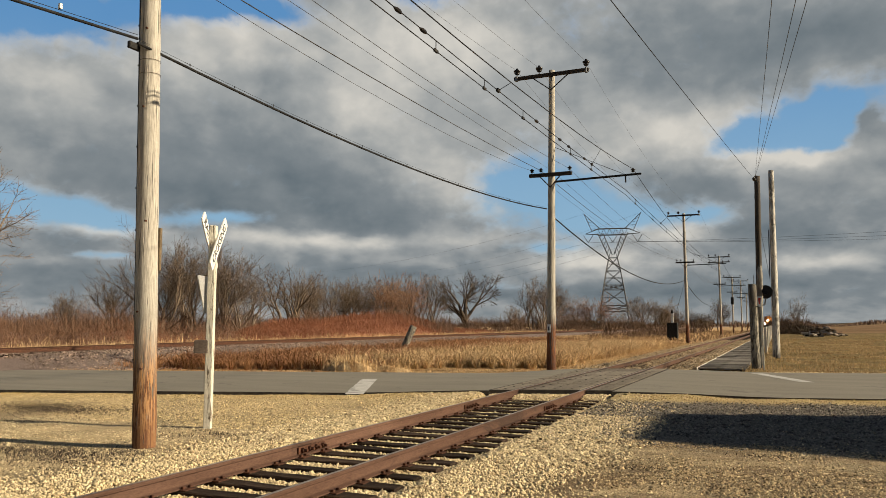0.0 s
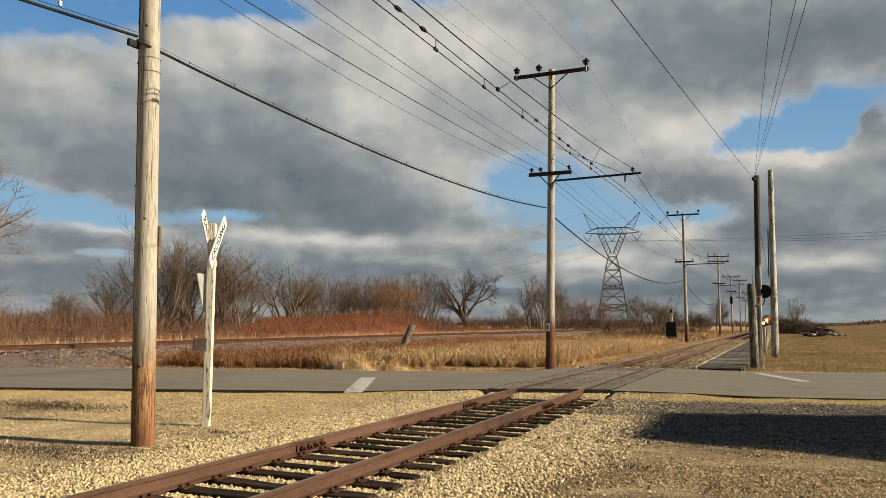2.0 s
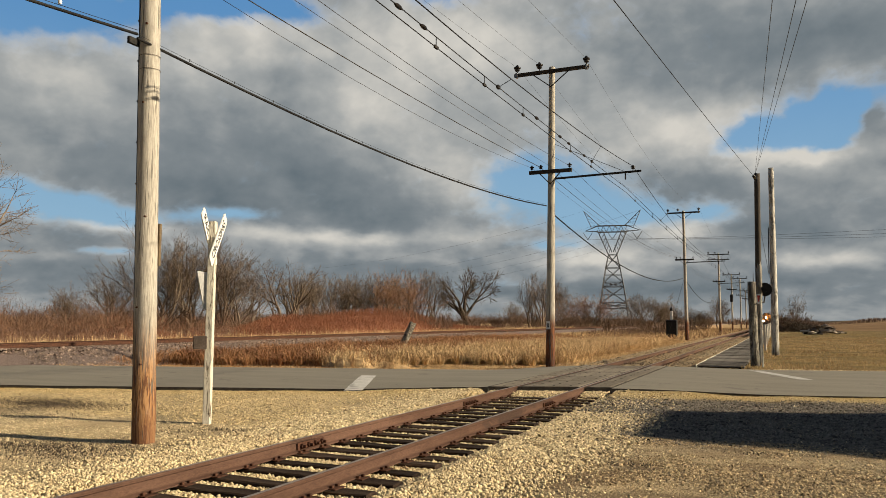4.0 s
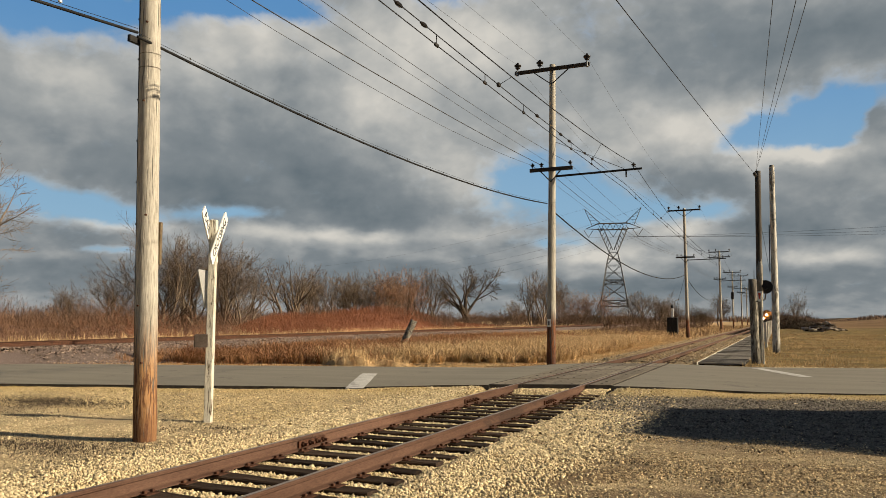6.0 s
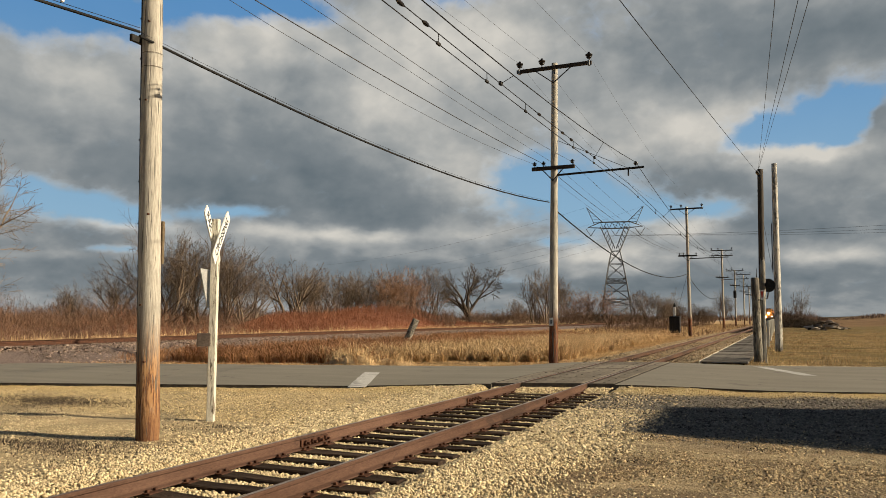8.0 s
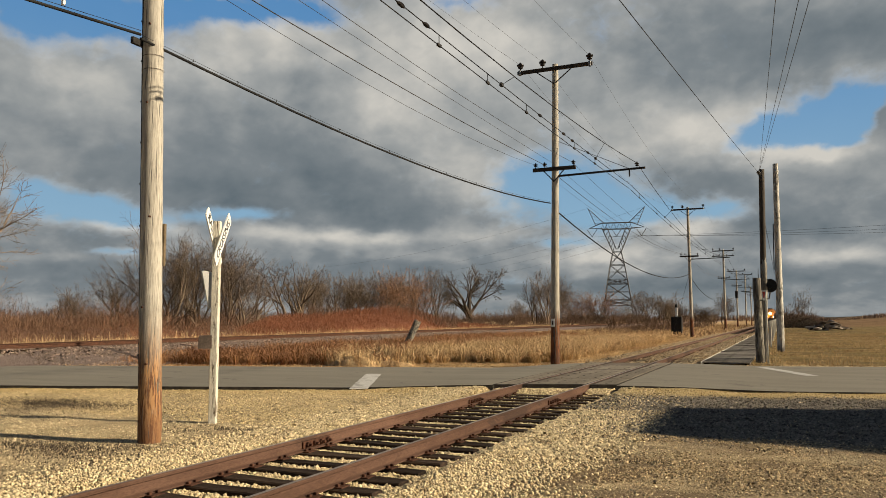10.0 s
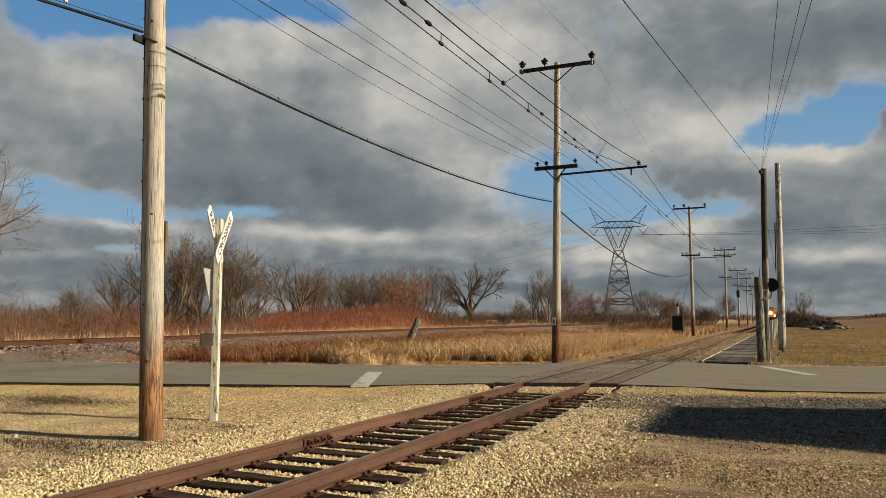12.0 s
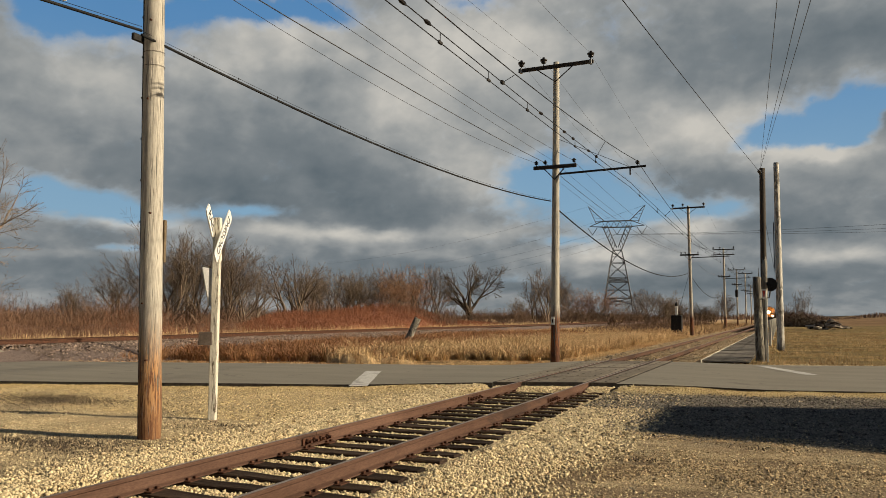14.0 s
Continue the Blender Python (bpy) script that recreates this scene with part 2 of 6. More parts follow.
def road_mat():
    m, nt = blank("worn_asphalt")
    co = nd(nt, "ShaderNodeTexCoord").outputs["Object"]
    fine = noise_of(nt, co, 90.0, 3.0, 0.7)
    broad = noise_of(nt, nd(nt, "ShaderNodeMapping", {"Vector": co, "Rotation": (0, 0, radians(-17.5)), "Scale": (0.12, 1, 1)}).outputs[0], 1.3, 6.0, 0.65)
    col = blend(nt, smooth(nt, broad, 0.3, 0.7), (0.19, 0.173, 0.137), (0.244, 0.223, 0.178))
    col = blend(nt, smooth(nt, noise_of(nt, co, 0.6, 7.0, 0.7, 1.5), 0.585, 0.63), col, (0.15, 0.135, 0.112))
    col = blend(nt, smooth(nt, fine, 0.3, 0.7, 0.0, 0.35), col, (0.27, 0.25, 0.21))
    finish(nt, col, 0.85, 0.0, fine, 0.3, 0.01)
    return m


def ground_mat():
    """Limestone yard, bare dirt where wheels run, thin grass, straw meadow past the road and lawn beside the track."""
    m, nt = blank("yard_and_meadow")
    co = nd(nt, "ShaderNodeTexCoord").outputs["Object"]
    sx = nd(nt, "ShaderNodeSeparateXYZ", {0: co})
    x, y = sx.outputs[0], sx.outputs[1]
    wob = mth(nt, "MULTIPLY", mth(nt, "SUBTRACT", noise_of(nt, co, 0.5, 6.0, 0.65), 0.5), 3.0)
    small = mth(nt, "MULTIPLY", mth(nt, "SUBTRACT", noise_of(nt, co, 2.2, 6.0, 0.7), 0.5), 1.2)
    vor = nd(nt, "ShaderNodeTexVoronoi", {"Vector": co, "Scale": 34.0, "Randomness": 1.0})
    cell, edge = vor.outputs["Color"], vor.outputs["Distance"]
    cv = nd(nt, "ShaderNodeSeparateColor", {0: cell}).outputs[0]
    stone = blend(nt, cv, (0.26, 0.20, 0.115), (0.54, 0.45, 0.29))
    stone = blend(nt, smooth(nt, edge, 0.42, 0.72), stone, (0.12, 0.092, 0.06))
    fine = noise_of(nt, co, 55.0, 4.0, 0.75)
    dirt = blend(nt, smooth(nt, noise_of(nt, co, 1.4, 7.0, 0.7), 0.3, 0.7), (0.42, 0.31, 0.165), (0.55, 0.425, 0.24))
    dirt = blend(nt, smooth(nt, fine, 0.35, 0.7), dirt, (0.52, 0.42, 0.27))
    straw = blend(nt, smooth(nt, noise_of(nt, co, 0.35, 6.0, 0.7), 0.35, 0.65), (0.36, 0.24, 0.115), (0.50, 0.36, 0.19))
    lawn = blend(nt, smooth(nt, noise_of(nt, nd(nt, "ShaderNodeMapping", {"Vector": co, "Scale": (0.4, 1, 1)}).outputs[0], 0.28, 8.0, 0.72), 0.38, 0.62), (0.16, 0.11, 0.043), (0.35, 0.25, 0.112))
    lawn = blend(nt, smooth(nt, noise_of(nt, nd(nt, "ShaderNodeMapping", {"Vector": co, "Rotation": (0, 0, 0.3), "Scale": (0.22, 1, 1)}).outputs[0], 0.9, 7.0, 0.75), 0.40, 0.58), lawn, (0.075, 0.058, 0.024))
    lawn = blend(nt, smooth(nt, fine, 0.3, 0.75, 0.0, 0.7), lawn, (0.36, 0.26, 0.12))
    stubble = blend(nt, smooth(nt, noise_of(nt, nd(nt, "ShaderNodeMapping", {"Vector": co, "Scale": (0.15, 1, 1)}).outputs[0], 0.12, 7.0, 0.7), 0.4, 0.6), (0.18, 0.11, 0.058), (0.29, 0.185, 0.098))
    # yard: stone near the track, dirt with thin stone elsewhere
    dx = mth(nt, "ABSOLUTE", mth(nt, "ADD", x, 5.15))
    near_track = smooth(nt, mth(nt, "ADD", dx, mth(nt, "ADD", wob, small)), 3.4, 2.2)
    patch = smooth(nt, mth(nt, "ADD", noise_of(nt, co, 0.55, 7.0, 0.72), mth(nt, "MULTIPLY", small, 0.05)), 0.42, 0.60)
    brown = mth(nt, "MULTIPLY", smooth(nt, mth(nt, "ADD", x, wob), -3.2, -1.6), smooth(nt, noise_of(nt, nd(nt, "ShaderNodeMapping", {"Vector": co, "Rotation": (0, 0, 0.5), "Scale": (0.35, 1, 1)}).outputs[0], 0.8, 7.0, 0.7), 0.36, 0.56))
    dirt = blend(nt, mth(nt, "MULTIPLY", brown, 0.85), dirt, blend(nt, fine, (0.085, 0.056, 0.036), (0.23, 0.165, 0.105)))
    yard = blend(nt, mth(nt, "MAXIMUM", near_track, mth(nt, "MULTIPLY", patch, 0.85)), dirt, stone)
    line = mth(nt, "SUBTRACT", y, mth(nt, "MULTIPLY", x, 0.33))
    # dark cinder by the road, carried to the depot shadow's near edge to deepen it
    cinder = mth(nt, "MULTIPLY", mth(nt, "MULTIPLY", smooth(nt, mth(nt, "ADD", y, small), 11.2, 12.3), smooth(nt, mth(nt, "ADD", line, small), 18.5, 17.8)), smooth(nt, mth(nt, "ADD", x, small), -4.0, -2.6))
    yard = blend(nt, mth(nt, "MULTIPLY", cinder, 0.9), yard, blend(nt, cv, (0.09, 0.082, 0.073), (0.30, 0.27, 0.228)))
    # strip of yellowed grass in front of the road
    strip = smooth(nt, mth(nt, "ADD", line, mth(nt, "MULTIPLY", small, 1.4)), 17.9, 19.0)
    yard = blend(nt, mth(nt, "MULTIPLY", strip, 0.75), yard, blend(nt, fine, (0.48, 0.35, 0.14), (0.70, 0.55, 0.27)))
    # past the road
    past = smooth(nt, line, 24.0, 26.0)
    right = smooth(nt, mth(nt, "ADD", x, small), -3.6, -2.2)
    far = blend(nt, right, straw, lawn)
    field = smooth(nt, mth(nt, "SUBTRACT", y, mth(nt, "MULTIPLY", x, 0.5)), 150.0, 163.0)
    far = blend(nt, mth(nt, "MULTIPLY", field, right), far, stubble)
    bed = smooth(nt, mth(nt, "ADD", dx, small), 2.3, 1.5)
    far = blend(nt, mth(nt, "MULTIPLY", bed, 0.8), far, blend(nt, cv, (0.15, 0.115, 0.08), (0.33, 0.265, 0.19)))
    dm = mth(nt, "ABSOLUTE", mth(nt, "ADD", x, 29.75))
    mainbed = smooth(nt, mth(nt, "SUBTRACT", mth(nt, "ADD", dm, small), smooth(nt, y, 36.0, 28.0, 0.0, 3.0)), 3.6, 3.0)
    far = blend(nt, mainbed, far, blend(nt, cv, (0.15, 0.115, 0.10), (0.28, 0.22, 0.195)))
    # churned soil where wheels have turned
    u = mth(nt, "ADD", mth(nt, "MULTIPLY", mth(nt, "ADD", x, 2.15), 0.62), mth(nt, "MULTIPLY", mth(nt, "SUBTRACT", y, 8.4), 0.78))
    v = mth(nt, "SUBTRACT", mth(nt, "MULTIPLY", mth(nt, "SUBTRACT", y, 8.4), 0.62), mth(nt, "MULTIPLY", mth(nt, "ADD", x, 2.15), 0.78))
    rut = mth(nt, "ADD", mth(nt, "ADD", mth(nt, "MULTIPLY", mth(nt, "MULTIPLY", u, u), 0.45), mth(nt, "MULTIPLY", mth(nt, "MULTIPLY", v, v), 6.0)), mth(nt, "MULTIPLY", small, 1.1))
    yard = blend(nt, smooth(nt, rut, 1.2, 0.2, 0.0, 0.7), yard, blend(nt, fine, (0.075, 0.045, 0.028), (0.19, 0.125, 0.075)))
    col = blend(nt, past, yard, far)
    lumps = mth(nt, "MULTIPLY", noise_of(nt, co, 4.5, 6.0, 0.7), mth(nt, "MULTIPLY_ADD", past, 5.0, 1.2))
    finish(nt, col, 0.95, 0.0, mth(nt, "ADD", lumps, mth(nt, "ADD", mth(nt, "MULTIPLY", edge, -1.0), fine)), 0.75, 0.028, 0.1)
    return m


ROAD = road_mat()
# near-black colour standing in for shade on the road's edge and in crossing gaps
EDGE_GAP_SHADE = rough_mat("edge_and_gap_shade", (0.03, 0.027, 0.024), (0.06, 0.052, 0.044), 6, None, 50, 0.9, vary=0.0)
GROUND = ground_mat()


# ---- mesh helpers ----
class Build:
    """Verts and faces, gathered and then linked as one mesh."""

    def __init__(self):
        self.v, self.f = [], []

    def box(self, x0, x1, y0, y1, z0, z1, m=None, bevel=0.0):
        n = len(self.v)
        if bevel:
            b = bevel
            ring = [(x0 + b, y0), (x1 - b, y0), (x1, y0 + b), (x1, y1 - b), (x1 - b, y1), (x0 + b, y1), (x0, y1 - b), (x0, y0 + b)]
            cx, cy = (x0 + x1) / 2, (y0 + y1) / 2
            sx, sy = 1 - 2 * b / max(x1 - x0, 1e-6), 1 - 2 * b / max(y1 - y0, 1e-6)
            pts = [(x, y, z0) for x, y in ring] + [(x, y, z1 - b) for x, y in ring] + [(cx + (x - cx) * sx, cy + (y - cy) * sy, z1) for x, y in ring]
            fs = [tuple(reversed(range(8)))] + [(i + 8 * k, (i + 1) % 8 + 8 * k, (i + 1) % 8 + 8 * k + 8, i + 8 * k + 8) for k in (0, 1) for i in range(8)] + [tuple(range(16, 24))]
        else:
            pts = [(x, y, z) for z in (z0, z1) for x, y in ((x0, y0), (x1, y0), (x1, y1), (x0, y1))]
            fs = [(3, 2, 1, 0), (4, 5, 6, 7), (0, 1, 5, 4), (1, 2, 6, 5), (2, 3, 7, 6), (3, 0, 4, 7)]
        self.v += [tuple(m @ Vector(p)) if m else p for p in pts]
        self.f += [tuple(n + i for i in f) for f in fs]
        return self

    def tube(self, pts, radii, seg=8, cap=True, m=None, wobble=0.0):
        n = len(self.v)
        pts = [Vector(p) for p in pts]
        for k, p in enumerate(pts):
            d = (pts[min(k + 1, len(pts) - 1)] - pts[max(k - 1, 0)]).normalized()
            s = Vector((0, 0, 1)) if abs(d.z) < 0.9 else Vector((1, 0, 0))
            a = d.cross(s).normalized()
            b = a.cross(d)
            r = radii[k] if isinstance(radii, (list, tuple)) else radii
            for i in range(seg):
                t = 2 * math.pi * i / seg
                w = 1 + wobble * noise.noise(Vector((math.cos(t) * 1.7, math.sin(t) * 1.7, k * 0.8)))
                q = p - (a * math.cos(t) + b * math.sin(t)) * r * w
                self.v.append(tuple(m @ q if m else q))
        for k in range(len(pts) - 1):
            for i in range(seg):
                j = (i + 1) % seg
                self.f.append((n + k * seg + i, n + k * seg + j, n + (k + 1) * seg + j, n + (k + 1) * seg + i))
        if cap:
            self.f.append(tuple(n + i for i in reversed(range(seg))))
            self.f.append(tuple(n + (len(pts) - 1) * seg + i for i in range(seg)))
        return self

    def prism(self, outline, y0, y1, m=None):
        """An outline in x, z, pushed from y0 to y1."""
        n, k = len(self.v), len(outline)
        pts = [(x, y0, z) for x, z in outline] + [(x, y1, z) for x, z in outline]
        self.v += [tuple(m @ Vector(p)) if m else p for p in pts]
        self.f += [tuple(n + i for i in range(k)), tuple(n + k + i for i in reversed(range(k)))]
        self.f += [(n + (i + 1) % k, n + i, n + k + i, n + k + (i + 1) % k) for i in range(k)]
        return self

    def mesh(self, name, mat, soft=False):
        me = bpy.data.meshes.new(name)
        me.from_pydata(self.v, [], self.f)
        me.materials.append(mat)
        bm = bmesh.new()
        bm.from_mesh(me)
        bmesh.ops.recalc_face_normals(bm, faces=bm.faces)
        bm.to_mesh(me)
        bm.free()
        if soft:
            me.polygons.foreach_set("use_smooth", [True] * len(me.polygons))
        return me


def thing(name, loc=(0, 0, 0), label="", category="", group="", kind=""):
    ob = new(name)
    ob.location = loc
    ob.empty_display_size = 0.2
    return tagged(ob, label, category, group, kind)


def part(name, shape, mat, parent, label="", soft=False, at=None):
    """Links a shape, or a mesh already made, as one mesh under a thing or a part."""
    ob = new(name, shape if isinstance(shape, bpy.types.Mesh) else shape.mesh(name, mat, soft))
    ob.parent = parent
    if at is not None:
        ob.matrix_basis = at
    return tagged(ob, label)


def solid(name, shape, mat, label="", category="", group="", kind="", soft=False, loc=None):
    ob = new(name, shape if isinstance(shape, bpy.types.Mesh) else shape.mesh(name, mat, soft))
    if loc:
        ob.location = loc
    return tagged(ob, label, category, group, kind)


def raw_mesh(name, verts, faces, mat, soft=False):
    """A large mesh of triangles or quads from arrays."""
    me = bpy.data.meshes.new(name)
    k = faces.shape[1]
    me.vertices.add(len(verts))
    me.vertices.foreach_set("co", np.asarray(verts, np.float32).ravel())
    me.loops.add(faces.size)
    me.loops.foreach_set("vertex_index", faces.astype(np.int32).ravel())
    me.polygons.add(len(faces))
    me.polygons.foreach_set("loop_start", np.arange(0, faces.size, k, dtype=np.int32))
    if soft:
        me.polygons.foreach_set("use_smooth", np.ones(len(faces), bool))
    me.update(calc_edges=True)
    me.materials.append(mat)
    return me


rng = np.random.default_rng(7)

# ---- ground, road ----
NEAR_A, NEAR_S = 19.75, 0.33      # the road's edges: y = A + S * x
FAR_A, FAR_S = 29.4, 0.312
TRACK = -5.15
RAIL_TOP_Z = 0.17
MAIN = -29.75


def sstep(a, b, v):
    t = np.clip((v - a) / (b - a), 0, 1)
    return t * t * (3 - 2 * t)


def main_bank(x):
    """The main line's low bank, which the road climbs where they cross."""
    return 0.60 * (1 - sstep(1.7, 4.8, np.abs(x - MAIN)))


def ground_z(x, y):
    x, y = np.asarray(x, float), np.asarray(y, float)
    z = 0.012 * np.sin(x * 0.9 + 1.3) * np.sin(y * 0.7) + 0.008 * np.sin(x * 2.3 + y * 1.7)
    dx = np.abs(x - TRACK)
    z = z * sstep(1.4, 3.0, dx) - 0.055 * (1 - sstep(1.3, 1.6, dx)) + 0.02 * (sstep(1.3, 1.6, dx) - sstep(1.6, 2.6, dx))
    line = y - 0.32 * x
    road = sstep(20.2, 20.9, line) * (1 - sstep(28.3, 29.3, line))
    z = z * (1 - road) - 0.05 * road
    dm = np.abs(x - MAIN)
    z = z + 0.035 * sstep(17.6, 19.4, line) * (1 - sstep(20.2, 20.9, line)) * sstep(2.0, 3.0, dx)
    z = z - 0.075 * sstep(19.1, 19.7, y - 0.33 * x) * (1 - sstep(20.2, 20.9, line)) * sstep(3.0, 5.0, dx)
    z = z + 0.085 * sstep(16.8, 19.5, line) * (1 - sstep(20.2, 20.9, line)) * (1 - sstep(1.4, 5.0, dx)) * sstep(1.33, 1.6, dx)
    z = z + main_bank(x) * np.maximum(sstep(28.9, 31.5, line), sstep(-27.4, -28.6, x))
    z = z - 0.09 * sstep(24.0, 29.0, line) * sstep(1.5, 4.5, TRACK - x)
    past = sstep(31, 60, line)
    z = z + past * 0.25 * np.sin(x * 0.11 + 2) * np.sin(y * 0.07) * sstep(4, 12, dx) * sstep(4, 12, dm)
    # the ploughed field rises gently beyond the lawn
    z = z + 3.3 * sstep(130, 340, y) * sstep(8, 60, x - 0.02 * y)
    return z


def make_ground():
    def axis(n, reach, fine):
        s = np.linspace(-1, 1, n)
        return np.sign(s) * (fine * np.abs(s) + (reach - fine) * np.abs(s) ** 6)
    xs = axis(320, 4500, 26) - 5
    ys = axis(320, 4500, 40) + 16
    gx, gy = np.meshgrid(xs, ys)
    gz = ground_z(gx, gy)
    v = np.stack([gx, gy, gz], -1).reshape(-1, 3)
    i = np.arange(320 * 320).reshape(320, 320)
    f = np.stack([i[:-1, :-1], i[:-1, 1:], i[1:, 1:], i[1:, :-1]], -1).reshape(-1, 4)
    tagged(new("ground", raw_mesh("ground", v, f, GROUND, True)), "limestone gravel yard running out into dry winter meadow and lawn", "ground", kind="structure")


make_ground()


def road_z(x, y):
    return np.where(abs(x - TRACK) < 1.386, -0.04, 0.055 + 0.085 * (1 - sstep(1.4, 5.0, abs(x - TRACK))))


def make_road():
    xs = np.concatenate([np.linspace(-400, -40, 10), np.linspace(-38, 30, 240), np.linspace(34, 400, 10), TRACK + np.array([-1.392, -1.38, 1.38, 1.392])])
    xs = np.sort(xs)
    v, f = [], []
    rows = 9
    for i, x in enumerate(xs):
        for r in range(rows):
            s = r / (rows - 1)
            jag0 = 0.10 * noise.noise(Vector((x * 0.45, 0, 3))) + 0.012 * noise.noise(Vector((x * 4.0, 0, 7))) - 0.5 * float(sstep(-2.5, 1.5, x)) * 0.9
            jag1 = 0.10 * noise.noise(Vector((x * 0.9, 5, 1)))
            ya, yb = NEAR_A + NEAR_S * x + jag0, FAR_A + FAR_S * x + jag1
            y = ya + (yb - ya) * s
            z = float(road_z(x, y)) - 0.085 * float(sstep(24.0, 29.0, y - 0.32 * x) * sstep(1.5, 4.5, TRACK - x)) + 0.03 * (1 - (2 * s - 1) ** 2) * float(sstep(1.4, 5.0, abs(x - TRACK)))
            z += float(main_bank(x) + 0.03) * float(sstep(-27.4, -28.6, x))
            v.append((x, y, z))
    n = len(xs)
    f = [(i * rows + r, (i + 1) * rows + r, (i + 1) * rows + r + 1, i * rows + r + 1) for i in range(n - 1) for r in range(rows - 1)]
    # broken edges going down into the ground
    for side in (0, rows - 1):
        base = len(v)
        v += [(x, yy + (-0.02 if side == 0 else 0.05), -0.2) for x, yy, _ in [v[i * rows + side] for i in range(n)]]
        f += [(i * rows + side, base + i, base + i + 1, (i + 1) * rows + side) for i in range(n - 1)]
    b = Build()
    b.v, b.f = v, f
    me = b.mesh("road", ROAD)
    # side faces take a near-black colour for the shade on the asphalt's edge
    me.materials.append(EDGE_GAP_SHADE)
    top = (n - 1) * (rows - 1)
    me.polygons.foreach_set("material_index", [int(i >= top) for i in range(len(me.polygons))])
    solid("road", me, ROAD, "worn grey asphalt country road with broken edges coloured dark for their shade", "road", kind="structure")


make_road()


def stop_line(a, c, w, label):
    """A painted bar on the asphalt from a to c."""
    a, c = Vector(a), Vector(c)
    b = Build()
    n = 14
    for i in range(n + 1):
        p = a.lerp(c, i / n)
        for s in (0, 1):
            x, y = p.x + w * s, p.y + w * s * 0.32
            edge = 0.03 * noise.noise(Vector((x * 5, y * 5, 0)))
            sfrac = (y - NEAR_A - NEAR_S * x) / (FAR_A + FAR_S * x - NEAR_A - NEAR_S * x)
            b.v.append((x + edge, y, float(road_z(x, y)) + 0.03 * (1 - (2 * sfrac - 1) ** 2) + 0.006))
    b.f = [(2 * i, 2 * i + 1, 2 * i + 3, 2 * i + 2) for i in range(n)]
    solid("stop_line", b, ROAD_PAINT, label, "road marking", "painted stop lines", kind="structure")


stop_line((-9.68, 16.1), (-11.62, 20.35), 0.44, "worn white stop line across the near lane")
stop_line((0.40, 24.3), (-1.05, 28.2), 0.36, "worn white stop line across the far lane")


# ---- railway track ----
def rail_outline(x):
    return [(x - 0.068, 0.0), (x + 0.068, 0.0), (x + 0.068, 0.012), (x + 0.012, 0.03), (x + 0.011, 0.122), (x + 0.034, 0.134),
            (x + 0.036, 0.158), (x + 0.028, 0.17), (x - 0.028, 0.17), (x - 0.036, 0.158), (x - 0.034, 0.134), (x - 0.011, 0.122), (x - 0.012, 0.03), (x - 0.068, 0.012)]


RAILS = {"west": TRACK - 0.755, "east": TRACK + 0.755}
track = thing("railway_track", (0, 0, 0), "rusty jointed rails on dark wooden ties in limestone ballast", "railway track", kind="structure")
JOINTS = {"west": (8.95, 14.75), "east": (4.0, 15.2)}


def joint_bar():
    b = Build()
    b.box(0.012, 0.040, -0.32, 0.32, 0.032, 0.120, bevel=0.006)
    return b.mesh("joint_bar", RUST_DARK)


def joint_bolt():
    b = Build()
    b.tube([(0.04, 0, 0), (0.078, 0, 0)], 0.036, 6)
    b.tube([(0.078, 0, 0), (0.125, 0, 0)], 0.020, 6)
    return b.mesh("bolt", RUST_DARK)


BAR, BOLT = joint_bar(), joint_bolt()
for key, x in RAILS.items():
    stops = [-8.0, *JOINTS[key], JOINTS[key][1] + 12.0]
    while stops[-1] < 420:
        stops.append(stops[-1] + 11.9)
    for a, c in zip(stops[:-1], stops[1:]):
        r = part("rail", Build().prism(rail_outline(x), a + 0.004, c - 0.004), RAIL_SIDE, track)
        part("running_surface", Build().prism([(x - 0.022, 0.1705), (x + 0.022, 0.1705), (x + 0.019, 0.1725), (x - 0.019, 0.1725)], a + 0.006, c - 0.006), RAIL_TOP, r, "worn brown-grey rail head")
    for y in stops[1:4]:
        for side in (0, 180):
            bar = part("joint_bar", BAR, RUST_DARK, track, "bolted dark iron joint bar", at=pose(x, y, 0, 0, 0, side))
            for k in (-0.24, -0.08, 0.08, 0.24):
                part("bolt", BOLT, RUST_DARK, bar, at=pose(0, k, 0.077))


def tie_mesh(seed):
    r = random.Random(seed)
    b = Build()
    n = 8
    outline = []
    L, W = 1.30, 0.112
    for i in range(n + 1):
        outline.append((-L + 2 * L * i / n, -W + r.uniform(-0.012, 0.012)))
    for i in range(n, -1, -1):
        outline.append((-L + 2 * L * i / n, W + r.uniform(-0.012, 0.012)))
    k = len(outline)
    b.v = [(x, y, -0.17) for x, y in outline] + [(x, y, -0.018) for x, y in outline] + [(x * 0.995, y * 0.86, r.uniform(-0.012, 0.0)) for x, y in outline]
    for lv in (0, 1):
        b.f += [(i + lv * k, (i + 1) % k + lv * k, (i + 1) % k + lv * k + k, i + lv * k + k) for i in range(k)]
    b.f += [(2 * k + i, 2 * k + i + 1, 2 * k + k - 2 - i, 2 * k + k - 1 - i) for i in range(n)]
    return b.mesh("tie", TIE_WOOD)


TIES = [tie_mesh(s) for s in range(5)]


def plate_mesh():
    b = Build()
    b.box(-0.16, 0.16, -0.095, 0.095, 0.0, 0.012, bevel=0.004)
    for sx, sy in ((-0.085, 0.05), (0.085, -0.05), (0.085, 0.06), (-0.085, -0.06)):
        b.box(sx - 0.02, sx + 0.02, sy - 0.017, sy + 0.017, 0.012, 0.038, bevel=0.005)
    return b.mesh("tie_plate", RUST_DARK)


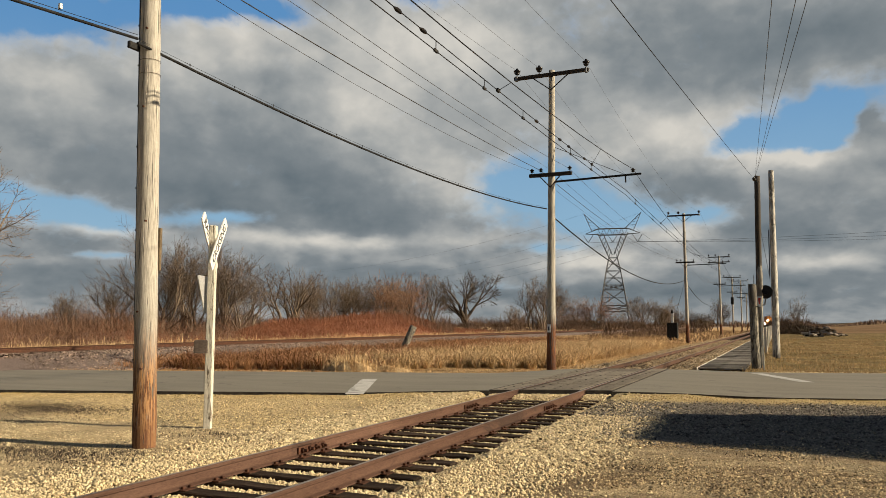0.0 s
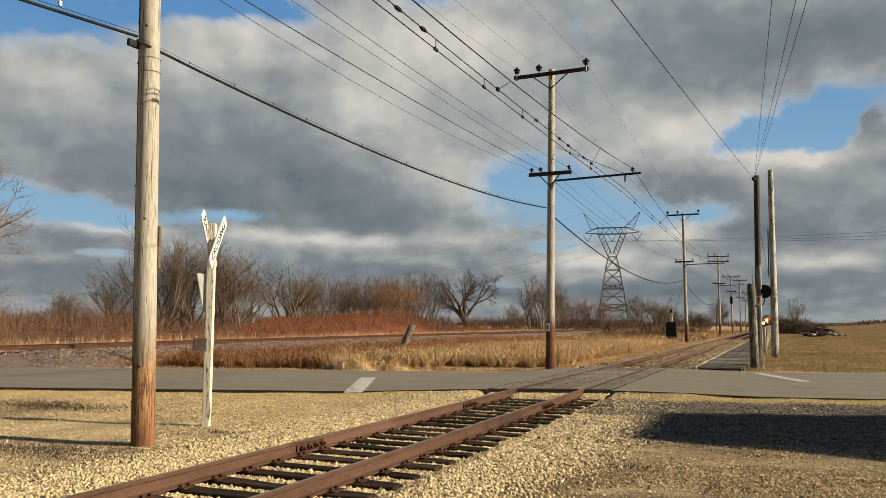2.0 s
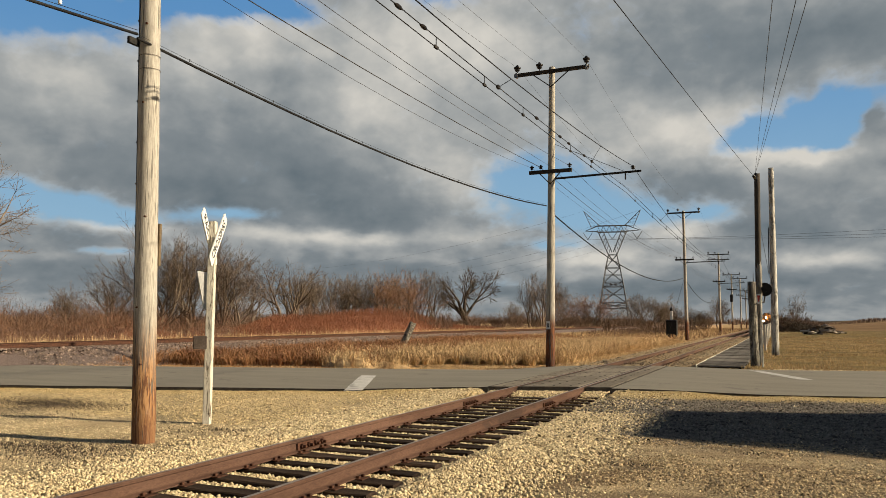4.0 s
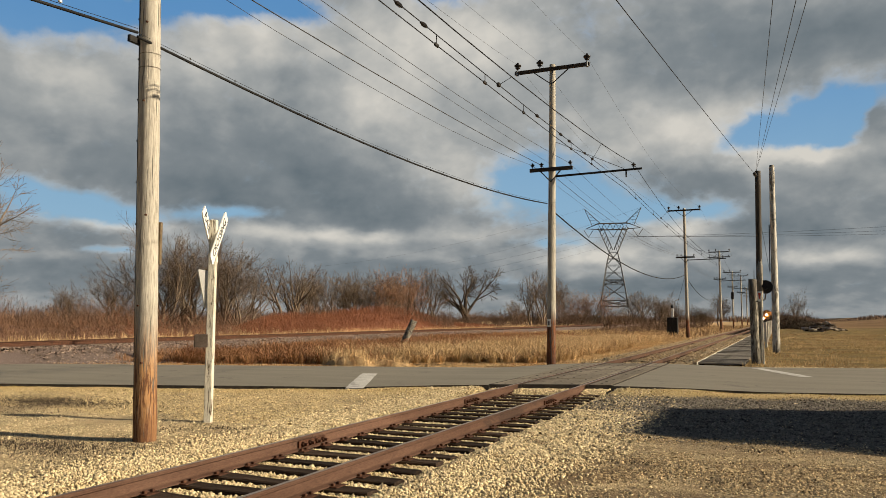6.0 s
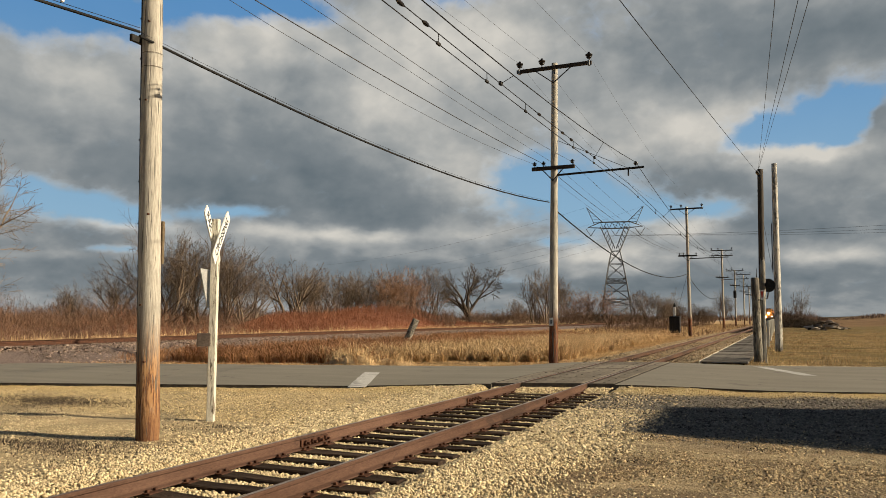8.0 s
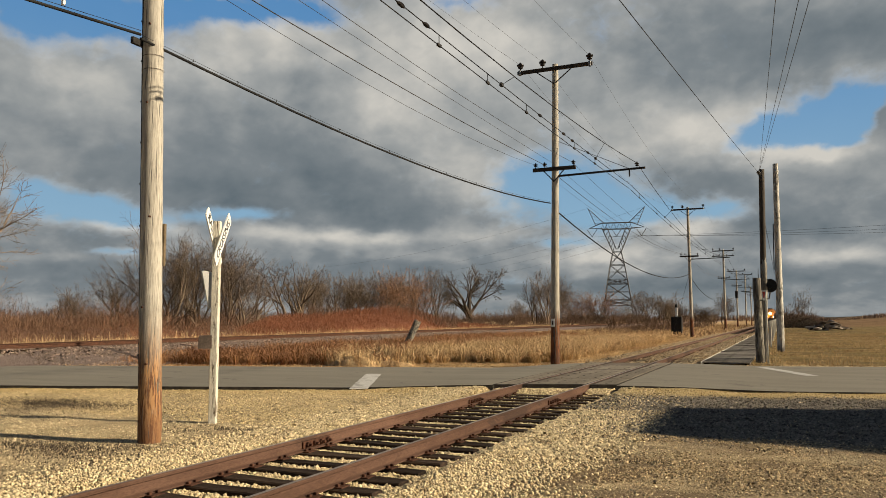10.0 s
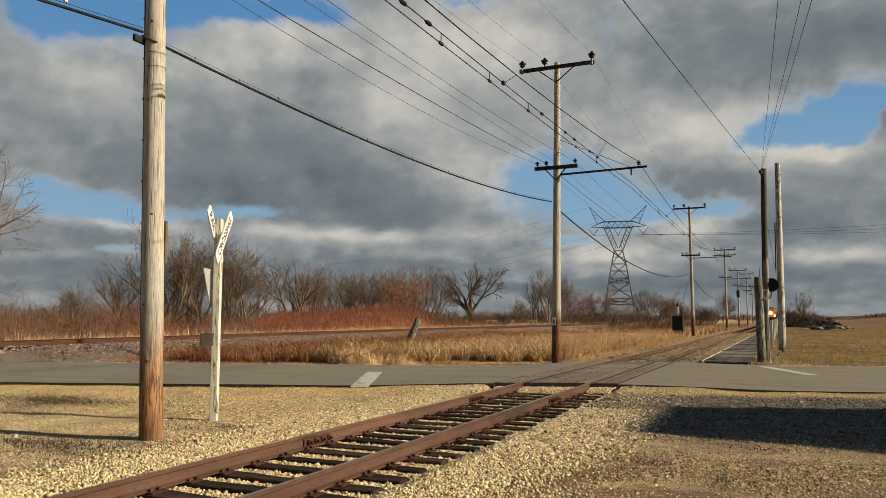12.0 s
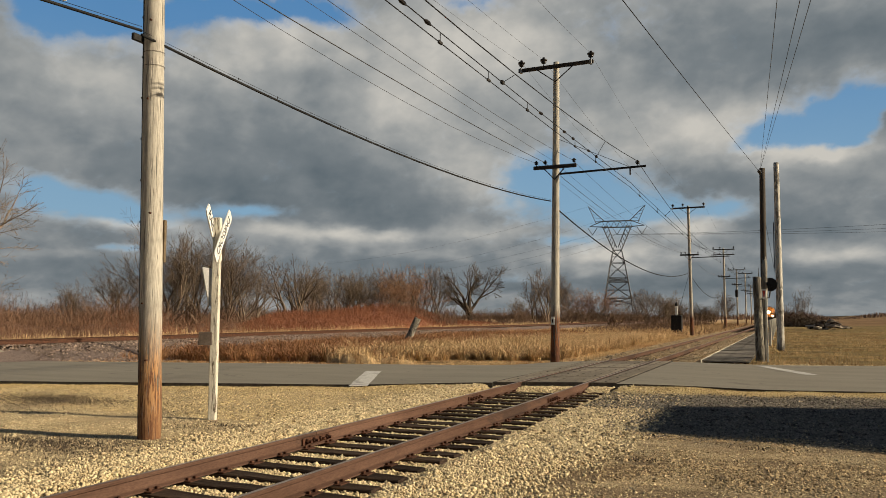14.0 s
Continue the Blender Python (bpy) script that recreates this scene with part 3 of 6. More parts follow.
PLATE = plate_mesh()
rt = random.Random(5)
TIE_YS = []
y = -3.0
count = 0
far_ties = Build()
while y < 330:
    x = TRACK + rt.uniform(-0.05, 0.05)
    m = pose(x, y, rt.uniform(-0.012, 0.004) - 0.025 * (y > 28), 0, 0, rt.uniform(-2.2, 2.2))
    if y < 18.1 or 28.3 < y < 110:
        part("tie", TIES[count % 5], TIE_WOOD, track, at=m)
        if y < 18 or 28.3 < y < 58:
            for rx in RAILS.values():
                part("tie_plate", PLATE, RUST_DARK, track, at=pose(rx, y, -0.004))
    elif y >= 110:
        far_ties.box(-1.3, 1.3, -0.11, 0.11, -0.16, 0.0, m)
    TIE_YS.append(y)
    count += 1
    y += rt.uniform(0.49, 0.56)
tagged(part("far_ties", far_ties, TIE_WOOD, track), kind="stuff")

# ---- road crossing panels ----
crossing = thing("road_crossing", (0, 0, 0), "grey weathered timber crossing panels bolted between and beside the rails", "level crossing", kind="structure")
PBOLT = Build().tube([(0, 0, -0.004), (0, 0, 0.006)], 0.032, 8).mesh("bolt", IRON)


def skewed(b):
    """Cut to the road's slant."""
    b.v = [(x, y + 0.32 * x, z) for x, y, z in b.v]
    return b


for i in range(5):
    ya = 18.1 + i * 1.98
    for x0, x1 in ((-0.645, 0.645), (-1.36, -0.86), (0.86, 1.36)):
        sh = 0.32 * (x0 + x1) / 2 + rt.uniform(-0.02, 0.02)
        w = x1 - x0
        p = part("crossing_panel", skewed(Build().box(-w / 2, w / 2, 0.03, 1.93, -0.16, 0.0, bevel=0.014)), PANEL, crossing, at=pose(TRACK + (x0 + x1) / 2, ya + sh, 0.164 + rt.uniform(-0.008, 0.004), rt.uniform(-0.2, 0.2), rt.uniform(-0.3, 0.3)))
        for by in (0.3, 0.98, 1.66):
            for bx in ((-0.42, 0.0, 0.42) if w > 1 else (-0.02,)):
                part("bolt", PBOLT, IRON, p, at=pose(bx + rt.uniform(-0.03, 0.03), by + 0.32 * bx, 0))
        # near-black strip in each panel joint, in place of the gap's own shade
        part("gap_shade", skewed(Build().box(-w / 2, w / 2, -0.05, 0.025, -0.16, -0.006)), EDGE_GAP_SHADE, p, "black strip painting the shade in a panel joint")
# black strips fill the flangeways to draw the shade between rail and panel
for x in (-1.372, -0.83, -0.685, 0.685, 0.83, 1.372):
    part("gap_shade", skewed(Build().box(x - 0.022 - 0.014 * (abs(x) < 1), x + 0.022 + 0.014 * (abs(x) < 1), 18.05, 28.05, 0.0, 0.157)), EDGE_GAP_SHADE, crossing, "black strip painting the shade in a flangeway", at=pose(TRACK, 0, 0))

# ---- far main line on its low bank ----
mainline = thing("main_line_track", (0, 0, 0), "dark rusty main line rails on a low bank of pinkish ballast", "railway track", kind="structure")
for x in (MAIN + 0.755, MAIN - 0.755):
    part("rail", Build().prism([(a, z + 0.55) for a, z in rail_outline(x)], -60, 520), RUST_DARK, mainline)
mt = Build()
y = -20.0
while y < 160:
    mt.box(MAIN - 1.3, MAIN + 1.3, y, y + 0.22, 0.36, 0.53)
    y += 0.53
tagged(part("ties", mt, TIE_WOOD, mainline), kind="stuff")


# ---- loose stone ----
def octa():
    v = np.array([(1, 0, 0), (-1, 0, 0), (0, 1, 0), (0, -1, 0), (0, 0, 1), (0, 0, -1)], float)
    f = np.array([(0, 2, 4), (2, 1, 4), (1, 3, 4), (3, 0, 4), (2, 0, 5), (1, 2, 5), (3, 1, 5), (0, 3, 5)])
    return v * 1.15, f


def cap():
    """The upper half of a chip, its foot in the ground."""
    v = np.array([(1, 0, -0.35), (0.2, 0.95, -0.35), (-0.9, 0.4, -0.35), (-0.6, -0.8, -0.35), (0.5, -0.85, -0.35), (0.1, 0.05, 0.85)], float)
    f = np.array([(0, 1, 5), (1, 2, 5), (2, 3, 5), (3, 4, 5), (4, 0, 5)])
    return v * 1.15, f


def icosa():
    p = (1 + 5 ** 0.5) / 2
    v = np.array([(-1, p, 0), (1, p, 0), (-1, -p, 0), (1, -p, 0), (0, -1, p), (0, 1, p), (0, -1, -p), (0, 1, -p), (p, 0, -1), (p, 0, 1), (-p, 0, -1), (-p, 0, 1)], float)
    v /= np.linalg.norm(v[0])
    f = np.array([(0, 11, 5), (0, 5, 1), (0, 1, 7), (0, 7, 10), (0, 10, 11), (1, 5, 9), (5, 11, 4), (11, 10, 2), (10, 7, 6), (7, 1, 8), (3, 9, 4), (3, 4, 2), (3, 2, 6), (3, 6, 8), (3, 8, 9), (4, 9, 5), (2, 4, 11), (6, 2, 10), (8, 6, 7), (9, 8, 1)])
    return v, f


def stones(name, xy, size, mat, label, sink=0.25, lift=0.0, shape=None):
    """Angular chips, each with its own shape and turn, lying on the ground."""
    n = len(xy)
    v, f = shape or icosa()
    c = len(v)
    s = size * np.exp(rng.normal(0, 0.27, n))
    sc = s[:, None] * rng.uniform(0.65, 1.3, (n, 3))
    sc[:, 2] *= 0.8
    q = v[None] * rng.uniform(0.72, 1.2, (n, c, 1)) * sc[:, None, :]
    a, t = rng.uniform(0, 2 * np.pi, n), rng.normal(0, 0.5, n)
    ca, sa, ct, st = np.cos(a)[:, None], np.sin(a)[:, None], np.cos(t)[:, None], np.sin(t)[:, None]
    y1, z1 = q[..., 1] * ct - q[..., 2] * st, q[..., 1] * st + q[..., 2] * ct
    x2, y2 = q[..., 0] * ca - y1 * sa, q[..., 0] * sa + y1 * ca
    gz = ground_z(xy[:, 0], xy[:, 1]) + lift
    out = np.stack([x2 + xy[:, :1], y2 + xy[:, 1:2], z1 + (gz + s * (0.6 - sink))[:, None]], -1).reshape(-1, 3)
    faces = (f[None] + c * np.arange(n)[:, None, None]).reshape(-1, 3)
    return tagged(new(name, raw_mesh(name, out, faces, mat)), label, "gravel", kind="stuff")


def field_noise(x, y, s, seed=0.0):
    return np.array([noise.fractal(Vector((a * s + seed, b * s, seed)), 1.0, 2.0, 4) for a, b in zip(x, y)])


def scatter(n, x0, x1, y0, y1):
    return np.stack([rng.uniform(x0, x1, n), rng.uniform(y0, y1, n)], -1)


def rutted(p):
    """Where turning wheels have pushed the chips aside."""
    u, v = p[:, 0] + 2.1, p[:, 1] - 8.5
    a, b = p[:, 0] + 1.7, p[:, 1] - 9.4
    n = 0.35 * rng.normal(0, 1, len(p))
    return ((u - 0.1 * v) ** 2 / 0.06 + v * v / 1.3 + 2.2 * n < 0.8) | (a * a / 0.08 + b * b / 0.012 + n < 1)


def ballast():
    # cribs and shoulders of the near track
    p = scatter(205000, TRACK - 3.2, TRACK + 3.3, 3.4, 19.4)
    d = np.abs(p[:, 0] - TRACK)
    line = p[:, 1] - 0.33 * p[:, 0]
    gap = np.min(np.abs(p[:, 1:2] - np.array(TIE_YS)[None, :50]), 1)
    on_tie = (d < 1.32) & (gap < 0.115)
    keep = (d < np.where(p[:, 0] > TRACK, 2.3, 1.9) + 1.1 * rng.random(len(p)) ** 1.8) & (line < 19.7) & (~on_tie | (rng.random(len(p)) < 0.05)) & (rng.random(len(p)) < np.clip(12 / p[:, 1], 0.6, 1))
    cinder = (p[:, 0] > -3.7) & (p[:, 1] - 0.33 * p[:, 0] > 15.6)
    keep &= ~cinder | (rng.random(len(p)) < 0.12)
    # stones stay off the tie tops
    p = p[keep & ~rutted(p)]
    close = p[:, 1] < 5.4
    stones("ballast", p[close], 0.0142, STONE, "pale yellowish limestone ballast chips heaped along the track", 0.15)
    mid = ~close & (p[:, 1] < 9.5)
    stones("ballast", p[mid], 0.0145, STONE, "pale yellowish limestone ballast chips beside the rails", 0.15, shape=octa())
    stones("ballast", p[~close & ~mid], 0.0165, STONE, "pale yellowish limestone ballast chips towards the road", 0.15, shape=cap())
    p = scatter(5000, TRACK - 2.6, TRACK + 2.6, -5.0, 3.4)
    p = p[(np.abs(p[:, 0] - TRACK) > 1.34) | (np.min(np.abs(p[:, 1:2] - np.array(TIE_YS)[None, :50]), 1) > 0.115)]
    stones("ballast", p, 0.022, STONE, "limestone ballast chips along the near rails", 0.15, shape=octa())
    # heaped against the ends of the crossing panels
    p = scatter(6500, TRACK - 1.3, TRACK + 1.35, 0, 1)
    p[:, 1] = 18.02 + 0.32 * (p[:, 0] - TRACK) - 1.1 * rng.random(len(p)) ** 2
    clear = np.min([np.abs(p[:, 0] - r) for r in RAILS.values()], 0) > 0.06
    p = p[clear]
    stones("ballast", p, 0.016, STONE, "limestone chips banked against the crossing panels", 0.15, 0.10 * sstep(1.1, 0.1, 18.02 + 0.32 * (p[:, 0] - TRACK) - p[:, 1]), octa())
    # chips trodden into the dirt where the yard is nearest
    p = scatter(80000, -3.6, 3.4, 4.6, 12.0)
    p = p[(p[:, 0] > -0.42 * p[:, 1]) & (field_noise(p[:, 0], p[:, 1], 0.7, 14.0) > rng.normal(0.02, 0.22, len(p)))]
    p = p[~rutted(p)]
    stones("loose_gravel", p, 0.0115, DUST_STONE, "limestone chips trodden into the brown yard", 0.32, shape=cap())
    # thinner chips over the yard
    p = scatter(200000, -17, 6, 4.0, 19.5)
    nz = field_noise(p[:, 0], p[:, 1], 0.55, 4.0)
    line = p[:, 1] - 0.33 * p[:, 0]
    keep = (line < 19.6) & (nz > rng.normal(-0.10, 0.2, len(p)) - 0.25 * (p[:, 0] < -6.5)) & (np.abs(p[:, 0] - TRACK) > 1.9)
    far_chip = p[:, 1] > 10.5
    stones("loose_gravel", p[keep & far_chip & (p[:, 0] < -6.5) & (rng.random(len(p)) < 0.95)], 0.0125, YARD_STONE, "pale limestone chips strewn before the road", 0.3, shape=cap())
    keep &= ~(far_chip & (p[:, 0] < -6.5))
    keep &= ~rutted(p)
    keep &= (p[:, 0] < -2.6 + 0.8 * rng.random(len(p))) | (rng.random(len(p)) < 0.45)
    stones("loose_gravel", p[keep & ~((p[:, 0] > -3.4 + 0.6 * rng.random(len(p))) & (p[:, 1] > 11.3 + 1.0 * rng.random(len(p))) & (line < 18.9) & (rng.random(len(p)) < 0.85))], 0.0105, STONE, "thin scatter of small limestone chips over bare dirt", 0.3, shape=cap())
    # real cinder near the road; the rest darkens the depot's shadow by colour
    p = scatter(36000, -4.2, 4.0, 11.0, 19.5)
    line = p[:, 1] - 0.33 * p[:, 0]
    p = p[(p[:, 1] > 11.2 + 1.4 * rng.random(len(p))) & (line < 18.5 - 0.7 * rng.random(len(p))) & (p[:, 0] > -3.9 + 0.5 * rng.random(len(p)))]
    stones("cinder_gravel", p, 0.015, CINDER_SHADE, "dark grey cinder gravel beside the road, spread on to deepen the depot's shadow", 0.2, shape=cap())
    # track bed past the road
    p = scatter(30000, TRACK - 1.9, TRACK + 1.9, 29.0, 90)
    p = p[(np.abs(p[:, 0] - TRACK) > 1.32) | (np.min(np.abs(p[:, 1:2] - np.array(TIE_YS)[None, :]), 1) > 0.10)]
    stones("far_ballast", p, 0.026, DULL_STONE, "limestone ballast between ties past the road", 0.25, 0.045, cap())
    p = scatter(2600, -4.2, 5, 0, 1)
    p[:, 1] = FAR_A + FAR_S * p[:, 0] + 0.12 + 0.55 * rng.random(len(p))
    stones("verge_gravel", p, 0.026, STONE, "pale gravel strip along the far road edge", 0.2, shape=octa())
    p = scatter(46000, MAIN - 0.2, MAIN + 7.6, 12, 75)
    p = p[(p[:, 0] < MAIN + 4.4 + 3.2 * sstep(36, 28, p[:, 1]) * rng.random(len(p))) & (p[:, 1] - FAR_S * p[:, 0] > FAR_A + 0.05)]
    stones("main_line_ballast", p, 0.034, MAIN_STONE, "brownish grey ballast on the main line bank", 0.2, shape=cap())


ballast()


# ---- poles, arms, insulators ----
def shaft(height, r0, r1, lean=(0, 0), seg=18, rings=16, wob=0.05, top=0.0):
    pts = [(lean[0] * k / rings, lean[1] * k / rings, -0.6 + (height + 0.6) * k / rings) for k in range(rings + 1)]
    rr = [r0 + (r1 - r0) * k / rings for k in range(rings + 1)]
    b = Build().tube(pts, rr, seg, True, None, wob)
    if top:
        for i in range(seg):
            x, y, z = b.v[rings * seg + i]
            b.v[rings * seg + i] = (x, y, z + top * math.sin(i * 2.3))
    return b


def insulator(parent, p, big=True):
    b = Build()
    k = 1.0 if big else 0.62
    prof = [(0.0, 0.02), (0.10, 0.02), (0.11, 0.075), (0.16, 0.11), (0.165, 0.05), (0.20, 0.055), (0.215, 0.135), (0.265, 0.14), (0.29, 0.055), (0.34, 0.05), (0.36, 0.035)]
    b.tube([(0, 0, z * k) for z, r in prof], [r * k for z, r in prof], 12)
    part("insulator", b, PORCELAIN, parent, "dark brown porcelain pin insulator", True, pose(*p))


def brace(parent, a, c, r=0.022):
    part("brace", Build().tube([a, c], r, 6), IRON, parent, "thin iron brace")


def arm(name, parent, x0, x1, z, y=-0.14, h=0.07, mat=None):
    return part(name, Build().box(x0, x1, y - 0.05, y + 0.05, z - h, z + h, bevel=0.012), mat or ARM_WOOD, parent, "dark weathered wooden crossarm")


def line_pole(y, height, lean, x=-8.12, r0=0.175, r1=0.115, mat=None, upper=True, tag=False, double=False, mast=True, name="utility_pole"):
    p = thing(name, (x, y, float(ground_z(x, y)) + 0.09), "tall weathered wooden utility pole with crossarms and a track bracket", "utility pole", "line poles beside the track")
    part("pole_shaft", shaft(height, r0, r1, lean), mat or POLE_PALE, p, soft=True)

    def lx(z):
        return lean[0] * z / height

    if upper:
        z = height - 0.2
        a = arm("crossarm", p, lx(z) - 1.5, lx(z) + 1.5, z)
        for s in (-1, 1):
            brace(p, (lx(z) + s * 0.75, -0.2, z - 0.05), (lx(z - 0.6), -0.16, z - 0.62))
        for k in (-1.38, -0.47, 1.4):
            insulator(p, (lx(z) + k, -0.14, z + 0.06))
        for s in (-1.4, 1.4):
            part("end_clamp", Build().box(-0.05, 0.05, -0.07, 0.07, -0.1, 0.1, bevel=0.02), GALV, p, "grey iron end clamp", at=pose(lx(z) + s, -0.14, z))
        if double:
            z2 = z - 0.75
            arm("crossarm", p, lx(z) - 1.5, lx(z) + 1.5, z2)
            for k in (-1.3, -0.5, 0.5, 1.3):
                insulator(p, (lx(z2) + k, -0.14, z2 + 0.06), False)
    z = 7.45
    arm("crossarm", p, lx(z) - 0.85, lx(z) + 0.85, z)
    for s in (-1, 1):
        brace(p, (lx(z) + s * 0.42, -0.2, z - 0.05), (lx(z - 0.5), -0.16, z - 0.5))
    for k in (-0.74, -0.38, 0.76):
        insulator(p, (lx(z) + k, -0.14, z + 0.06), False)
    if mast:
        part("bracket_arm", Build().tube([(lx(7.2) + 0.1, 0, 7.18), (3.55, 0, 7.24)], 0.042, 8), IRON, p, "iron bracket arm reaching over the rails")
        insulator(p, (3.25, 0, 7.26), False)
        part("strut_wire", Build().tube([(lx(8.6) + 0.1, 0, 8.55), (2.9, 0, 7.28)], 0.010, 5), WIRE, p, "thin stay wire")
        part("hanger", Build().tube([(2.97, 0, 7.22), (2.97, 0, 6.95)], 0.03, 6), PORCELAIN, p)
    if tag:
        part("number_tag", Build().box(-0.075, 0.075, -0.2, -0.185, 1.38, 1.68, bevel=0.01), SIGN_WHITE, p, "small white metal tag nailed to the pole")
        part("tag_bar", Build().box(-0.03, 0.02, -0.208, -0.201, 1.45, 1.6), BLACK_PAINT, p)
    return p


line_pole(28.6, 11.62, (0.20, 0.0), tag=True)
line_pole(75.0, 12.1, (-0.05, 0.0), r0=0.17)
line_pole(118.0, 11.6, (0.0, 0.0), double=True)
p4 = line_pole(148.0, 10.3, (0.05, 0.0), r0=0.16)
part("transformer", Build().tube([(0.0, -0.35, 5.2), (0.0, -0.35, 5.3), (0.0, -0.35, 6.4), (0.0, -0.35, 6.55)], [0.2, 0.27, 0.27, 0.18], 12), IRON, p4, "dark can transformer")
line_pole(180.0, 11.3, (0.05, 0.0), r0=0.16)
line_pole(208.0, 9.6, (0.0, 0.0), r0=0.16)
line_pole(245.0, 10.5, (0.0, 0.0), r0=0.16)

# near pole with its conduit and cable clamp
near = thing("utility_pole", (-8.265, 8.38, float(ground_z(-8.265, 8.38))), "thick weathered wooden pole, bleached above, orange-brown bare foot", "utility pole", "line poles beside the track")
part("pole_shaft", shaft(11.0, 0.158, 0.135, (-0.46, 0.12), 28, 40, 0.05), POLE_GREY, near, soft=True)
NL = lambda z: (-0.46 * z / 11, 0.12 * z / 11)
part("conduit", Build().tube([(NL(z)[0] - 0.137 + 0.002 * z, NL(z)[1] - 0.085, z) for z in (-0.1, 2.0, 4.0, 6.0, 9.0)], 0.017, 8), IRON, near, "black ground-wire moulding")
for z in np.arange(0.6, 7.0, 0.62):
    part("staple", Build().box(-0.006, 0.006, -0.006, 0.006, -0.012, 0.012), IRON, near, at=pose(NL(z)[0] - 0.152 + 0.002 * z, NL(z)[1] - 0.1, z))
for z in (5.42, 5.63):
    pts = [(NL(z)[0] + 0.148 * math.cos(t), NL(z)[1] + 0.148 * math.sin(t), z) for t in np.linspace(0, 2 * math.pi, 25)]
    part("wire_band", Build().tube(pts, 0.0035, 5, False), GREY_BOX, near, "thin wire band sunk into the pole")
part("cable_clamp", Build().box(-0.03, 0.03, -0.25, 0.04, -0.05, 0.05, bevel=0.01), IRON, near, "black iron cable clamp", at=pose(NL(5.9)[0] - 0.13, NL(5.9)[1] - 0.05, 5.83))
part("back_board", Build().box(0.0, 0.06, 0.14, 0.19, 2.5, 3.12, bevel=0.008), SIGN_TAN, near, "narrow tan board behind the pole", at=pose(-0.04, -0.02, 0))
for k, z in enumerate((1.1, 1.9, 3.2, 4.9, 6.1)):
    part("bolt", Build().tube([(0, 0, 0), (0, -0.03, 0)], 0.016, 6), RUST_DARK, near, at=pose(NL(z)[0] + (0.05, -0.03, 0.09, 0.02, 0.06)[k], NL(z)[1] - 0.135 + 0.002 * z, z))


# ---- wires ----
def wire(name, pts, r, mat, label, sag=0.0, group="overhead wires"):
    c = bpy.data.curves.new(name, "CURVE")
    c.dimensions, c.bevel_depth, c.bevel_resolution = "3D", r, 1
    for a, b in zip(pts[:-1], pts[1:]):
        n = 16
        s = c.splines.new("POLY")
        s.points.add(n)
        a, b = Vector(a), Vector(b)
        g = sag * ((b - a).length / 45.0) ** 2
        for i in range(n + 1):
            t = i / n
            p = a.lerp(b, t)
            s.points[i].co = (p.x, p.y, p.z - 4 * g * t * (1 - t), 1)
    c.materials.append(mat)
    return tagged(new(name, c), label, "wire", group)


YS = [-16.0, 28.6, 75.0, 118.0, 148.0, 180.0, 208.0, 245.0]
TOPS = [11.6, 11.42, 11.9, 11.4, 10.1, 11.1, 9.4, 10.3]
for k, l in ((-1.38, 0.18), (-0.47, 0.18), (1.4, 0.18)):
    wire("power_wire", [(-8.12 + l * (y == 28.6) + k, y - 0.14, z + 0.38) for y, z in zip(YS, TOPS)], 0.004, WIRE, "thin bare power wire on the top crossarms", 1.1)
for k, r, z0, sag in ((-0.74, 0.005, 10.5, 1.63), (-0.40, 0.010, 8.2, 0.59), (0.72, 0.006, 9.16, 0.99), (0.0, 0.005, 8.0, 0.23)):
    wire("power_wire", [(-8.0 + k, -16, z0), (-8.0 + k, 28.46, 7.69)], r, WIRE, "bare feeder wire from behind the yard", sag)
    wire("power_wire", [(-8.0 + k, y - 0.14, 7.69) for y in YS[1:]], r, WIRE, "bare feeder wire on the lower crossarms", 0.7)

# the trolley line over the rails: messenger, second messenger, contact wire and hangers
CX = TRACK
wire("feeder_wire", [(-4.87, y, 7.48) for y in YS], 0.011, CABLE, "black catenary wire hung on the track brackets", 1.0, "trolley wires")
wire("messenger_wire", [(CX, y, 6.70) for y in YS], 0.009, CABLE, "messenger wire over the track", 0.24, "trolley wires")
wire("contact_wire", [(CX, y, 6.52) for y in YS], 0.009, CABLE, "trolley contact wire over the track", 0.24, "trolley wires")
for a, c in zip(YS[:-1], YS[1:]):
    near_set = (9.0, 11.4, 13.7, 16.15, 20.4, 22.9)
    for y in near_set if c < 30 else np.arange(a + 2, c, 4.5):
        t = (y - a) / (c - a)
        zc = 6.52 - 4 * 0.24 * ((c - a) / 45) ** 2 * t * (1 - t)
        h = thing("wire_hanger", (CX, y, zc), "small iron hanger between messenger and trolley wire", "wire hanger", "trolley hangers")
        part("rod", Build().tube([(0, 0, 0.0), (0, 0, 0.18)], 0.008, 5), CABLE, h)
        part("clamp", Build().box(-0.02, 0.02, -0.07, 0.07, -0.02, 0.03, bevel=0.006), IRON, h)
    for y in (14.5, 23.0) if c < 30 else np.arange(a + 9, c - 5, 9):
        t = (y - a) / (c - a)
        k = ((c - a) / 45) ** 2 * 4 * t * (1 - t)
        h = thing("wire_hanger", (CX, y, 6.70 - 0.24 * k), "long thin dropper from the catenary wire", "wire hanger", "trolley droppers")
        part("rod", Build().tube([(0, 0, 0), (0.28, 0, 7.48 - 1.0 * k - 6.70 + 0.24 * k)], 0.007, 5), CABLE, h)
        part("clamp", Build().box(-0.03, 0.03, -0.06, 0.06, -0.03, 0.04, bevel=0.006), IRON, h)
